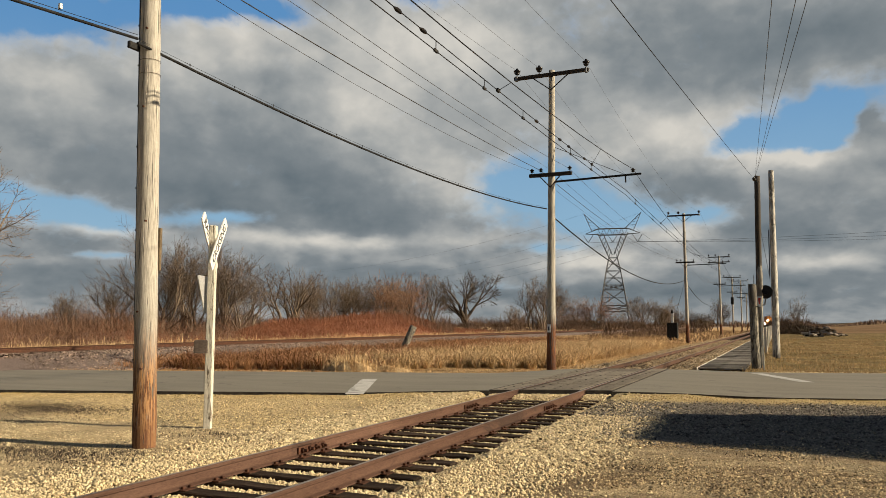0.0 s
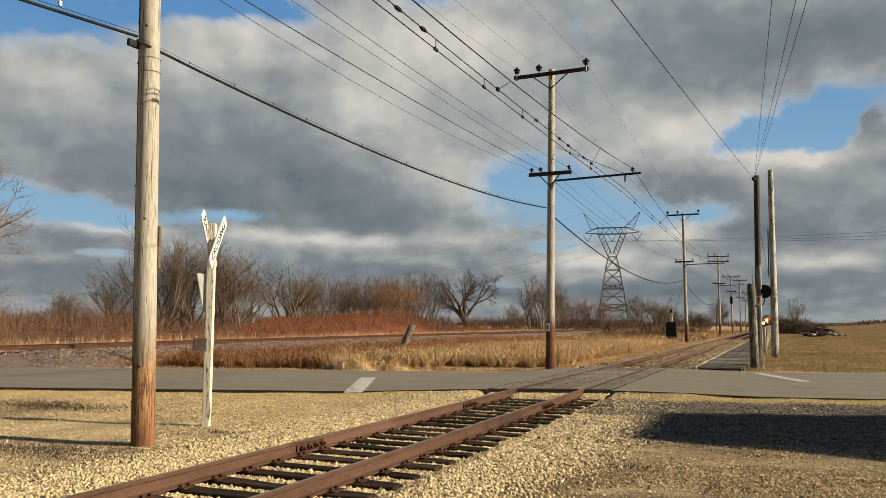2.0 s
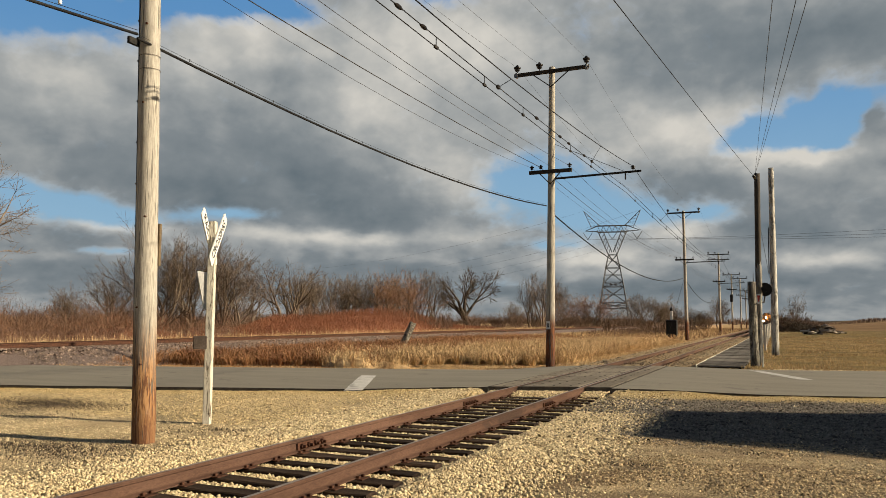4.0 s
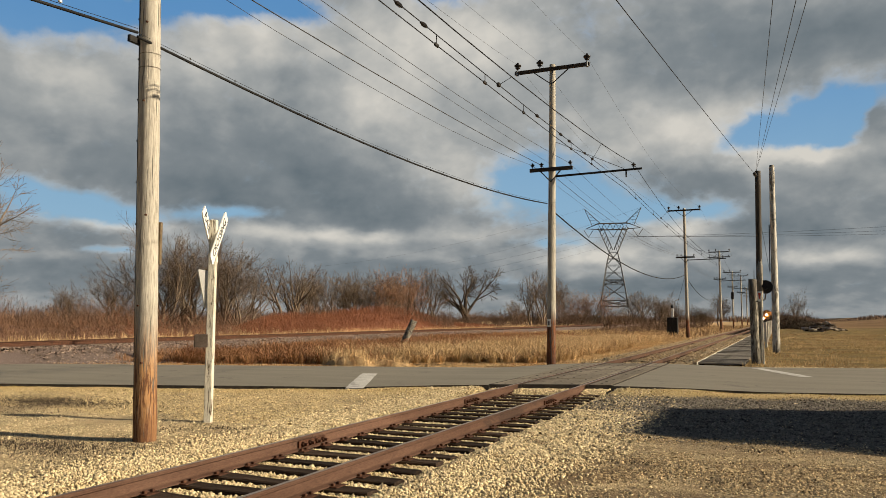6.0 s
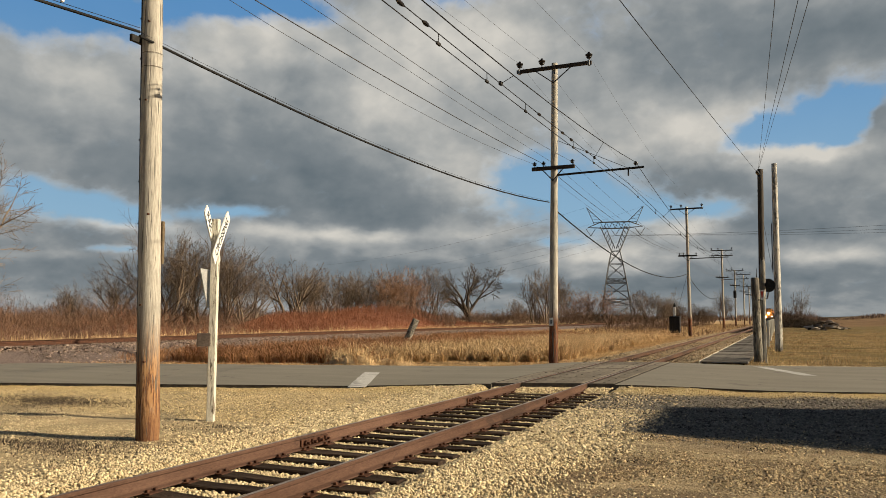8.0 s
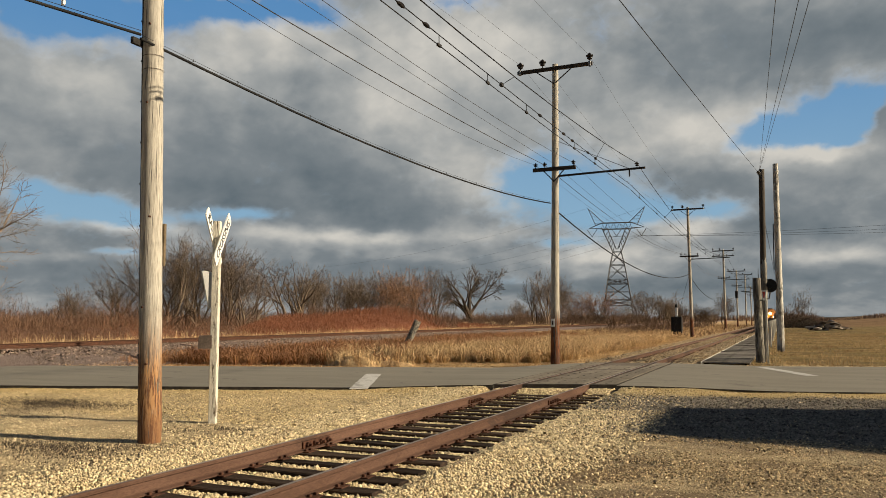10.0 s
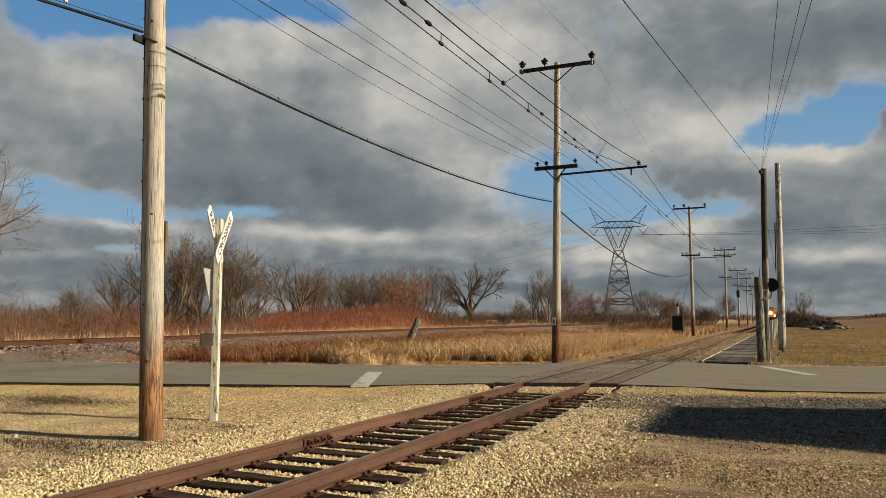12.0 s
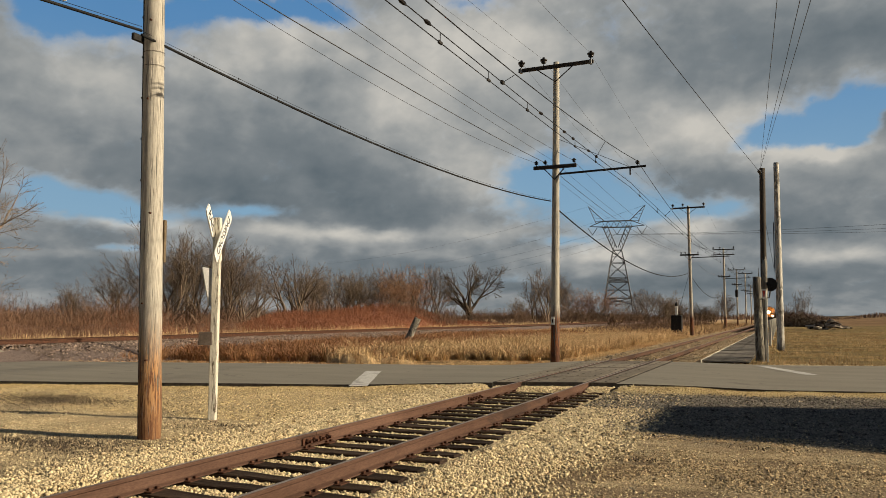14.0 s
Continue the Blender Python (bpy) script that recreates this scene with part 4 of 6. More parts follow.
for y in (10.0, 10.9, 17.2, 19.3, 20.2, 22.0):
    h = thing("wire_splice", (CX, y, 6.70 - 0.24 * 4 * ((y + 16) / 44.6) * (1 - (y + 16) / 44.6)), "dark oval splice on the messenger wire", "wire splice", "trolley splices")
    part("sleeve", Build().tube([(0, -0.14, 0), (0, -0.05, 0), (0, 0.05, 0), (0, 0.14, 0)], [0.012, 0.035, 0.035, 0.012], 8), PORCELAIN, h)
# the bundled telephone cable
wire("telephone_cable", [(-8.3, -40.0, 6.4), (-8.42, 8.1, 5.86)], 0.021, CABLE, "thick lashed black telephone cable", 1.27, "telephone cable")
wire("telephone_cable", [(-8.42, 8.1, 5.80), (-8.16, 28.45, 6.16)], 0.021, CABLE, "thick lashed black telephone cable", 1.81, "telephone cable")
wire("lashing_wire", [(-8.42, 8.1, 5.86), (-8.16, 28.45, 6.22)], 0.003, CABLE, "thin support strand above the telephone cable", 1.81, "telephone cable")
wire("lashing_wire", [(-8.3, -40.0, 6.46), (-8.42, 8.1, 5.92)], 0.004, CABLE, "thin support strand above the telephone cable", 1.27, "telephone cable")
for i in range(1, 19):
    t = i / 19
    q = Vector((-8.42, 8.1, 5.82)).lerp(Vector((-8.16, 28.45, 6.18)), t)
    c = thing("cable_clip", (q.x, q.y, q.z - 4 * 0.38 * t * (1 - t)), "tiny clip on the telephone cable", "cable clip", "cable clips")
    part("clip", Build().box(-0.004, 0.004, -0.008, 0.008, 0.02, 0.06), IRON, c)
sp = thing("cable_tag", (-8.37, 6.75, 5.80), "small white tag on the telephone cable", "cable tag")
part("tag", Build().box(-0.02, 0.02, -0.02, 0.02, -0.02, 0.05, bevel=0.005), SIGN_WHITE, sp)
wire("telephone_cable", [(-8.10, 28.7, 5.98), (-8.2, 75.0, 5.85)], 0.027, CABLE, "slack black telephone cable", 1.2, "telephone cable")
wire("telephone_cable", [(-8.2, 75.0, 5.75), (-8.2, 118.0, 5.3), (-8.2, 148.0, 5.2)], 0.027, CABLE, "slack black telephone cable", 1.6, "telephone cable")


# ---- crossing sign ----
def crossbuck():
    t = thing("railroad_crossing_sign", (-8.885, 10.385, float(ground_z(-8.9, 10.37))), "weathered white wooden post with crossed railroad crossing boards", "crossing sign")
    b = Build().box(-0.062, 0.062, -0.062, 0.062, -0.5, 3.42, bevel=0.012)
    for i, (x, y, z) in enumerate(b.v):
        f = z / 3.4
        b.v[i] = (x + 0.005 * f, y + 0.0 * f, z)
    part("post", b, POST_WHITE, t, "flaking white square timber post", at=pose(0, 0, 0, 0, 0, 25))
    # the boards face along the road, seen almost edge on
    face = pose(0.0, 0.03, 3.12, 0, 0, 114.5)
    for ang, words in ((45, "RAIL ROAD"), (-45, "CROSSING")):
        off = 0.064 if ang > 0 else -0.088
        bl = part("blade", Build().prism([(-0.61, -0.09), (-0.55, -0.115), (0.55, -0.115), (0.61, -0.09), (0.61, 0.09), (0.55, 0.115), (-0.55, 0.115), (-0.61, 0.09)], off, off + 0.018, None), SIGN_WHITE, t, "white board with black lettering", at=face @ pose(0, 0, 0, 0, ang, 0))
        c = bpy.data.curves.new("lettering", "FONT")
        c.body, c.size, c.align_x, c.align_y, c.extrude = words, 0.20, "CENTER", "CENTER", 0.002
        ob = new("lettering", c)
        ob.data.materials.append(BLACK_PAINT)
        ob.parent = bl
        ob.matrix_basis = pose(0, off - 0.003, 0, 90, 0, 0)
        tagged(ob, "black block letters")
    part("yield_sign", Build().prism([(-0.36, 0.31), (0.36, 0.31), (0.38, 0.28), (0.03, -0.33), (-0.03, -0.33), (-0.38, 0.28)], -0.008, 0.008), SIGN_BACK, t, "grey back of a triangular sign", at=pose(-0.115, -0.02, 2.24, 0, 0, 111))
    bx = part("junction_box", Build().box(-0.11, 0.11, -0.05, 0.05, 0, 0.22, bevel=0.012), GREY_BOX, t, "brown-grey metal plate box", at=pose(-0.08, -0.13, 1.25, 0, 0, 35))
    for z in (1.30, 1.44):
        part("bolt", Build().tube([(0, 0, 0), (0, -0.03, 0)], 0.026, 8), IRON, t, at=pose(0.0, -0.085, z, 0, 0, 20))


crossbuck()


# ---- posts beside the platform ----
def old_post():
    t = thing("signal_post", (-1.0, 32.6, 0.0), "stout grey weathered post with a black round signal target", "signal post")
    part("post", shaft(3.28, 0.165, 0.15, (-0.04, 0), 16, 12, 0.12, 0.03), SIGNAL_WOOD, t, soft=True)
    part("bracket", Build().tube([(0.1, 0.1, 2.45), (0.38, 0.6, 2.5), (0.42, 0.92, 2.75)], 0.028, 8), IRON, t, "bent iron bracket")
    part("clamp_band", Build().tube([(-0.17, 0, 2.42), (0.25, -0.18, 2.42)], 0.025, 6), IRON, t)
    part("signal_target", Build().tube([(0, 0, 0), (0, 0.05, 0), (0, 0.06, 0)], [0.275, 0.275, 0.24], 28), BLACK_PAINT, t, "large black round target", at=pose(0.42, 0.9, 3.02, 0, 0, 8))
    part("lamp_hood", Build().tube([(0, -0.22, 0.02), (0, 0.0, 0)], [0.13, 0.11], 16), BLACK_PAINT, t, at=pose(0.42, 0.88, 3.02))


old_post()


def split_pole():
    t = thing("broken_pole", (-0.88, 33.4, 0.0), "dark upper pole spliced to a splintered pale stub", "pole")
    part("upper_pole", shaft(7.75, 0.125, 0.112, (0.16, 0.0), 14, 14, 0.05, 0.02), POLE_DARK, t, "dark brown creosoted upper pole", True, pose(0.0, 0.1, 0))
    part("stub", shaft(3.9, 0.13, 0.105, (0.12, 0.0), 10, 10, 0.15, 0.28), POLE_OLD, t, "splintered grey stub", True)
    part("splinter", Build().tube([(-0.12, -0.1, 2.9), (-0.11, -0.1, 3.7)], [0.03, 0.008], 5), POLE_OLD, t)
    insulator(t, (0.05, 0.1, 7.5), False)


split_pole()
slim = thing("marker_post", (-0.72, 32.2, 0.0), "thin white post with a small red and white plate", "marker post")
part("post", Build().box(-0.03, 0.03, -0.03, 0.03, -0.3, 2.75, bevel=0.006), WHITE_OLD, slim)
part("plate", Build().prism([(-0.06, 0.2), (0.13, 0.2), (0.08, -0.2), (-0.02, -0.2)], -0.055, -0.04), SIGN_WHITE, slim, "small white plate", at=pose(-0.1, 0, 2.6))
part("red_patch", Build().prism([(-0.02, 0.14), (0.09, 0.14), (0.05, -0.1), (0.01, -0.1)], -0.062, -0.056), RED_PAINT, slim, "faded red patch", at=pose(-0.1, 0, 2.6))
tall = thing("utility_pole", (-0.35, 43.2, 0.0), "slender pale pole with a dark foot, no crossarms", "utility pole")
part("pole_shaft", shaft(9.75, 0.19, 0.13, (0.10, 0), 16, 16, 0.05), POLE_MOTTLED, tall, soft=True)
part("conduit", Build().tube([(-0.16, -0.12, 4.2), (-0.12, -0.12, 6.6)], 0.03, 6), IRON, tall)

for i, (x, y) in enumerate(((-0.95, 50.0), (-1.05, 62.0), (-1.15, 74.0), (-1.25, 86.0), (-1.3, 98.0), (-1.4, 110.0))):
    f = thing("fence_post", (x, y, float(ground_z(x, y))), "slim white painted wooden post in the grass", "post", "white posts beside the platform")
    part("post", Build().box(-0.07, 0.07, -0.07, 0.07, -0.4, 1.55, bevel=0.02), WHITE_OLD, f)

# guy wires from the pole tops
guy = wire("guy_wire", [(-0.74, 33.44, 7.5), (-1.9, 2.7, 5.02)], 0.0065, CABLE, "slanting stay wire with a strain insulator", 0.1, "stay wires")
for t in (0.035, 0.05):
    q = Vector((-0.74, 33.44, 7.495)).lerp(Vector((-1.9, 2.7, 5.02)), t)
    part("strain_insulator", Build().tube([(0, -0.16, 0), (0, -0.07, 0), (0, 0.07, 0), (0, 0.16, 0)], [0.02, 0.06, 0.06, 0.02], 10), PORCELAIN, guy, "dark egg-shaped strain insulator", True, Matrix.Translation(q))
wire("guy_wire", [(-8.2, 75.0, 5.9), (-9.9, 75.0, 0.1)], 0.012, CABLE, "stay wire from the pole down to the grass", 0.0, "stay wires")
for x1, y1, z1 in ((0.03, 9.0, 5.32), (0.27, 9.0, 5.28), (0.38, 8.99, 5.26)):
    a = Vector((-0.8, 33.5, 7.7))
    e = Vector((x1, y1, z1))
    wire("guy_wire", [a, e + (e - a) * 0.25], 0.0042, WIRE, "thin span wire from the pole top", 0.05, "stay wires")
wire("guy_wire", [(-0.85, 33.5, 6.9), (-0.5, 43.0, 4.0)], 0.008, CABLE, "short stay between the two poles", 0.05, "stay wires")

# ---- plank platform ----
platform = thing("plank_platform", (0, 0, 0), "low grey plank platform beside the track with a white edge line", "platform", kind="structure")
rp = random.Random(9)
PL = [Build().box(-0.84, 0.84, -0.105, 0.105, -0.06, 0.0, bevel=0.008).mesh("plank", PLANK) for _ in range(3)]
y = 30.7
k = 0
while y < 92:
    part("plank", PL[k % 3], PLANK, platform, at=pose(-2.14 + rp.uniform(-0.03, 0.03), y, 0.105 + rp.uniform(-0.016, 0.012), rp.uniform(-2.5, 2.5), rp.uniform(-0.5, 0.5), rp.uniform(-0.8, 0.8)))
    y += 0.222
    k += 1
part("edge_line", Build().box(-3.03, -2.99, 30.5, 92, -0.02, 0.115, bevel=0.01), WHITE_OLD, platform, "worn white painted edge board")
part("stringer", Build().box(-2.93, -2.78, 30.6, 92, -0.15, 0.04), TIE_WOOD, platform)
part("stringer", Build().box(-1.5, -1.35, 30.6, 92, -0.15, 0.04), TIE_WOOD, platform)

# ---- switch stand, leaning post, log pile ----
sw = thing("switch_stand", (-11.75, 93.0, float(ground_z(-11.75, 93.0)) - 0.45), "black switch stand with a white target blade on top", "switch stand")
part("cabinet", Build().box(-0.62, 0.62, -0.35, 0.35, 0.0, 2.45, bevel=0.08), BLACK_PAINT, sw, "matt black case")
for sx in (-0.45, 0.0, 0.42):
    part("leg", Build().box(sx - 0.14, sx + 0.12, -0.1, 0.1, -0.2, 0.2), BLACK_PAINT, sw)
part("mast", Build().tube([(-0.05, 0, 2.1), (-0.05, 0, 2.45)], [0.2, 0.1], 10), BLACK_PAINT, sw)
part("target", Build().box(-0.16, 0.14, -0.05, 0.05, 2.4, 3.5, bevel=0.03), SIGN_WHITE, sw, "white target blade")
part("cap", Build().tube([(0, 0, 3.5), (0, 0, 3.75), (0, 0, 3.95)], [0.16, 0.14, 0.05], 8), BLACK_PAINT, sw)
lean_post = thing("leaning_post", (-20.85, 41.0, float(ground_z(-20.85, 41.0)) - 0.1), "short grey weathered post leaning over in dry grass", "post")
part("post", shaft(1.95, 0.23, 0.2, (0, 0), 14, 8, 0.18, 0.08), SIGNAL_WOOD, lean_post, "cracked grey stub with a broken top", True, pose(0, 0, 0, 0, 24, 24))

rl = random.Random(3)
for i in range(40):
    x, y = 4.7 + rl.uniform(-1.9, 1.9), 110 + rl.uniform(-1.6, 1.6)
    z = float(ground_z(x, y))
    L = rl.uniform(0.7, 2.0)
    a = rl.uniform(-1.2, 1.2)
    zz = z + 0.1 + rl.uniform(0, 1.25) * max(0.25, 1 - abs(x - 4.7) / 2.1)
    d = Vector((math.cos(a), math.sin(a), rl.uniform(-0.15, 0.15))) * L / 2
    c = Vector((x, y, zz))
    solid("log", Build().tube([c - d, c + Vector((0, 0, rl.uniform(-0.1, 0.2))), c + d], [rl.uniform(0.08, 0.17), rl.uniform(0.08, 0.15), rl.uniform(0.04, 0.1)], 8), BARK_DARK if i % 2 else LOG, "dark barked fallen branch in a heap on the grass" if i % 2 else "bleached fallen log in a heap on the grass", "log", "log pile", soft=True)


# ---- lattice tower ----
def pylon():
    t = thing("transmission_tower", (-52.5, 264.5, -1.0), "grey steel lattice transmission tower with two raised horns", "transmission tower")
    t.rotation_euler = (0, 0, radians(11))

    def emit(name, items, label=""):
        b = Build()
        for a, c, r in items:
            b.tube([a, c], r, 4)
        part(name, b, PYLON, t, label)

    lv = [(0, 5.3), (7, 4.5), (9, 4.3), (14.5, 3.5), (16, 3.25), (21, 2.4), (25.5, 1.4)]
    for sx in (-1, 1):
        for sy in (-1, 1):
            emit("leg", [((sx * a, sy * a, z0), (sx * c, sy * c, z1), 0.16) for (z0, a), (z1, c) in zip(lv[:-1], lv[1:])])
    items = []
    for (z0, a), (z1, c) in zip(lv[:-1], lv[1:]):
        zm, mm = (z0 + z1) / 2, (a + c) / 2
        for s in (-1, 1):
            items += [((-a, s * a, z0), (c, s * c, z1), 0.08), ((a, s * a, z0), (-c, s * c, z1), 0.08), ((s * a, -a, z0), (s * c, c, z1), 0.08), ((s * a, a, z0), (s * c, -c, z1), 0.08)]
            items += [((-c, s * c, z1), (c, s * c, z1), 0.09), ((s * c, -c, z1), (s * c, c, z1), 0.09), ((-mm, s * mm, zm), (mm, s * mm, zm), 0.06)]
    emit("body_bracing", items)
    items = []
    for s in (-1, 1):
        for e in (-1, 1):
            items += [((s * 1.4, e * 1.3, 25.5), (s * 5.0, e * 0.9, 34.0), 0.14), ((s * 0.25, e * 1.2, 26.5), (s * 3.2, e * 0.9, 34.0), 0.12)]
            for k in range(6):
                u, w = k / 6, (k + 1) / 6
                items += [((s * (1.45 + 3.55 * u), e * (1.3 - 0.4 * u), 25.5 + 8.5 * u), (s * (0.25 + 2.95 * w), e * (1.2 - 0.3 * w), 26.5 + 7.5 * w), 0.06)]
    emit("waist_bracing", items)
    items = []
    for e in (-0.8, 0.8):
        items += [((-9.2, 0, 33.9), (-5, e, 33.6), 0.1), ((9.2, 0, 33.9), (5, e, 33.6), 0.1), ((-5, e, 33.4), (5, e, 33.4), 0.12), ((-5, e, 35.6), (5, e, 35.6), 0.12), ((-9.2, 0, 33.9), (-5, e, 35.6), 0.09), ((9.2, 0, 33.9), (5, e, 35.6), 0.09)]
        for k in range(10):
            items += [((-5 + k, e, 33.4 if k % 2 else 35.6), (-4 + k, e, 35.6 if k % 2 else 33.4), 0.06)]
    emit("crossbeam", items)
    for s in (-1, 1):
        items = [((s * 4.2, 0.5, 35.6), (s * 9.6, 0, 40.9), 0.10), ((s * 7.0, 0.5, 34.8), (s * 9.6, 0, 40.9), 0.10), ((s * 4.2, -0.5, 35.6), (s * 9.6, 0, 40.9), 0.10), ((s * 7.0, -0.5, 34.8), (s * 9.6, 0, 40.9), 0.10)]
        for k in range(5):
            u, w = k / 5, (k + 0.7) / 5
            items += [((s * (4.2 + 5.4 * u), 0.5 - 0.5 * u, 35.6 + 5.3 * u), (s * (7.0 + 2.6 * w), 0.5 - 0.5 * w, 34.8 + 6.1 * w), 0.06)]
        emit("horn", items)
    for x in (-8.3, 0.0, 8.3):
        emit("insulator_string", [((x - 1.6, 0, 33.4), (x, 0, 30.9), 0.1), ((x + 1.6, 0, 33.4), (x, 0, 30.9), 0.1)])


pylon()
for k, z in ((-8.3, 29.9), (0.0, 29.9), (8.3, 29.9), (-9.6, 39.9), (9.6, 39.9)):
    a = Vector((-52.5 + k * 0.98, 264.5 + k * 0.19, z))
    if z < 35:
        wire("transmission_wire", [a, (150 + k, 250 + k * 3, z + 1.0)], 0.035, WIRE, "distant high voltage conductor", 0.13, "transmission lines")
    wire("transmission_wire", [a, (-330 + k * 2, 420 + k * 3, z - 2)], 0.022, WIRE, "distant high voltage conductor", 0.22, "transmission lines")


# ---- locomotive ----
def locomotive():
    t = thing("locomotive", (TRACK, 325, RAIL_TOP_Z), "orange and black streamlined diesel locomotive with lit headlights", "locomotive")
    # cross sections from nose to tail: y, half width, sill, shoulder, roof
    secs = [(0.0, 0.62, 1.0, 2.2, 2.75), (0.12, 1.0, 0.8, 2.5, 3.15), (0.5, 1.3, 0.7, 2.75, 3.45), (1.1, 1.45, 0.65, 2.95, 3.6), (1.55, 1.50, 0.65, 3.1, 3.7), (2.15, 1.52, 0.65, 3.75, 4.55), (2.6, 1.53, 0.65, 3.8, 4.62), (15.0, 1.53, 0.65, 3.8, 4.62)]
    b = Build()
    n = 13
    for y, w, s, h, r in secs:
        prof = [(-w * 0.92, s), (-w, s + 0.35), (-w, (s + h) / 2), (-w, h)]
        for k in range(1, 6):
            a = math.pi * k / 6
            prof.append((-w * math.cos(a), h + (r - h) * math.sin(a)))
        prof += [(w, h), (w, (s + h) / 2), (w, s + 0.35), (w * 0.92, s)]
        b.v += [(x, y, z) for x, z in prof]
    b.f = [(i * n + k, i * n + k + 1, (i + 1) * n + k + 1, (i + 1) * n + k) for i in range(len(secs) - 1) for k in range(n - 1)]
    b.f += [tuple(range(n)), tuple(reversed(range((len(secs) - 1) * n, len(secs) * n)))]
    part("body", b, LOCO_ORANGE, t, "orange painted car body", True)
    part("skirt", Build().box(-1.40, 1.40, 0.25, 15.0, 0.35, 1.55, bevel=0.15), LOCO_DARK, t, "black lower skirt")
    part("pilot", Build().prism([(-1.3, 0.1), (1.3, 0.1), (1.35, 1.5), (-1.35, 1.5)], -0.25, 0.3), LOCO_DARK, t, "black pilot")
    part("roof", Build().box(-0.85, 0.85, 2.9, 15, 4.5, 4.78, bevel=0.15), LOCO_DARK, t, "black roof deck")
    for s in (-1, 1):
        part("windshield", Build().prism([(0.12, 3.82), (1.18, 3.74), (1.08, 4.28), (0.12, 4.42)] if s > 0 else [(-1.18, 3.74), (-0.12, 3.82), (-0.12, 4.42), (-1.08, 4.28)], 0.0, 0.03, Matrix.Translation((0, 1.98, 0)) @ Matrix.Shear("XZ", 4, (0, 0.0))), GLASS_DARK, t, "dark cab window")
        # lit discs larger than real lenses, so their shape takes in the lamps' glare
        part("ditch_light", Build().tube([(s * 1.12, -0.32, 1.78), (s * 1.12, -0.1, 1.78)], [0.34, 0.2], 14), LAMP_GLOW, t, "lit round ditch light")
    part("headlight", Build().tube([(0, -0.30, 3.02), (0, 0.3, 3.02)], [0.42, 0.3], 16), LAMP_GLOW, t, "bright lit headlight in the nose")
    part("horn", Build().tube([(0.3, 2.5, 4.75), (0.3, 2.9, 4.95)], [0.1, 0.05], 8), LOCO_DARK, t)
    part("coupler", Build().box(-0.15, 0.15, -0.7, 0.0, 0.75, 1.05, bevel=0.04), IRON, t)
    for y in (2.6, 4.9, 11.0, 13.3):
        for s in (-1, 1):
            part("wheel", Build().tube([(s * 0.70, y, 0.46), (s * 0.83, y, 0.46)], 0.46, 20), RUST_DARK, t)
    return t


loco = locomotive()


# ---- bare trees ----
def bare_tree(seed, height, stems=1, spread=0.9, up=0.25, levels=5, twig=0.012, fan=4, r0=None, bole=0.30):
    """Tapered limbs dividing into ever finer branches: the trunk's shape and the crown's."""
    r = random.Random(seed)
    trunk, crown = Build(), Build()

    def grow(p, d, length, rad, lv):
        b = trunk if lv < 2 else crown
        n = (4, 4, 4, 3, 2, 1)[min(lv, 5)]
        pts, rr = [p], [rad]
        q, e = p.copy(), d.copy()
        for i in range(n):
            wob = 0.10 if lv < 2 else 0.17
            e = (e + Vector((r.gauss(0, wob), r.gauss(0, wob), r.gauss(up * (0.25 if 0 < lv < 3 else 0.10), 0.07)))).normalized()
            q = q + e * (length / n)
            pts.append(q.copy())
            rr.append(max(twig * 0.7, rad * (1 - 0.42 * (i + 1) / n)))
        if lv >= 4:
            pts, rr, n = [pts[0], pts[-1]], [rr[0], rr[-1]], 1
        b.tube(pts, rr, (8, 6, 5, 4, 3, 3, 3)[lv], False)
        if lv >= levels:
            return
        k = max(3, fan) if lv == 0 else fan + (lv == 3)
        for j in range(k):
            # one leader goes on, the others leave along the upper two thirds
            t = 1.0 if j == 0 else 0.3 + 0.7 * (j - r.random()) / max(1, k - 1)
            i = min(int(t * n), n - 1)
            s = pts[i].lerp(pts[i + 1], t * n - i)
            ang = r.uniform(0.45, 0.95) * spread if j else r.uniform(0.05, 0.3)
            az = r.uniform(0, 2 * math.pi)
            side = e.orthogonal().normalized()
            side.rotate(Matrix.Rotation(az, 3, e))
            nd_ = (e * math.cos(ang) + side * math.sin(ang) + Vector((0, 0, up * (0.5 if lv < 2 else 0.15)))).normalized()
            grow(s, nd_, length * (r.uniform(0.75, 1.0) if lv < 2 else r.uniform(0.42, 0.66)), max(twig, rad * (1 - 0.42 * t) * ((r.uniform(0.55, 0.75) if lv < 2 else r.uniform(0.38, 0.55)) if j else 0.9)), lv + 1)

    for k in range(stems):
        a = r.uniform(0, 6.3)
        o = Vector((math.cos(a), math.sin(a), 0)) * (0.35 * (stems > 1))
        d = Vector((math.cos(a) * 0.28 * (stems > 1), math.sin(a) * 0.28 * (stems > 1), 1)).normalized()
        grow(o + Vector((0, 0, -0.3)), d, height * bole * r.uniform(0.85, 1.1), r0 or height * 0.023, 0)
    # bring it to the wanted height
    top = max(v[2] for v in crown.v)
    f = height / top
    for b in (trunk, crown):
        b.v = [(x * f, y * f, z * f) for x, y, z in b.v]
    return trunk, crown


def tree_mesh(b, mat):
    f = [tuple(q) for q in b.f]
    me = bpy.data.meshes.new("limbs")
    me.from_pydata(b.v, [], f)
    me.materials.append(mat)
    me.polygons.foreach_set("use_smooth", [True] * len(f))
    return me


def tree_kind(seed, name, label, bark, twigs, **kw):
    tr, cr = bare_tree(seed, **kw)
    return (name, label, tree_mesh(tr, bark), tree_mesh(cr, twigs))


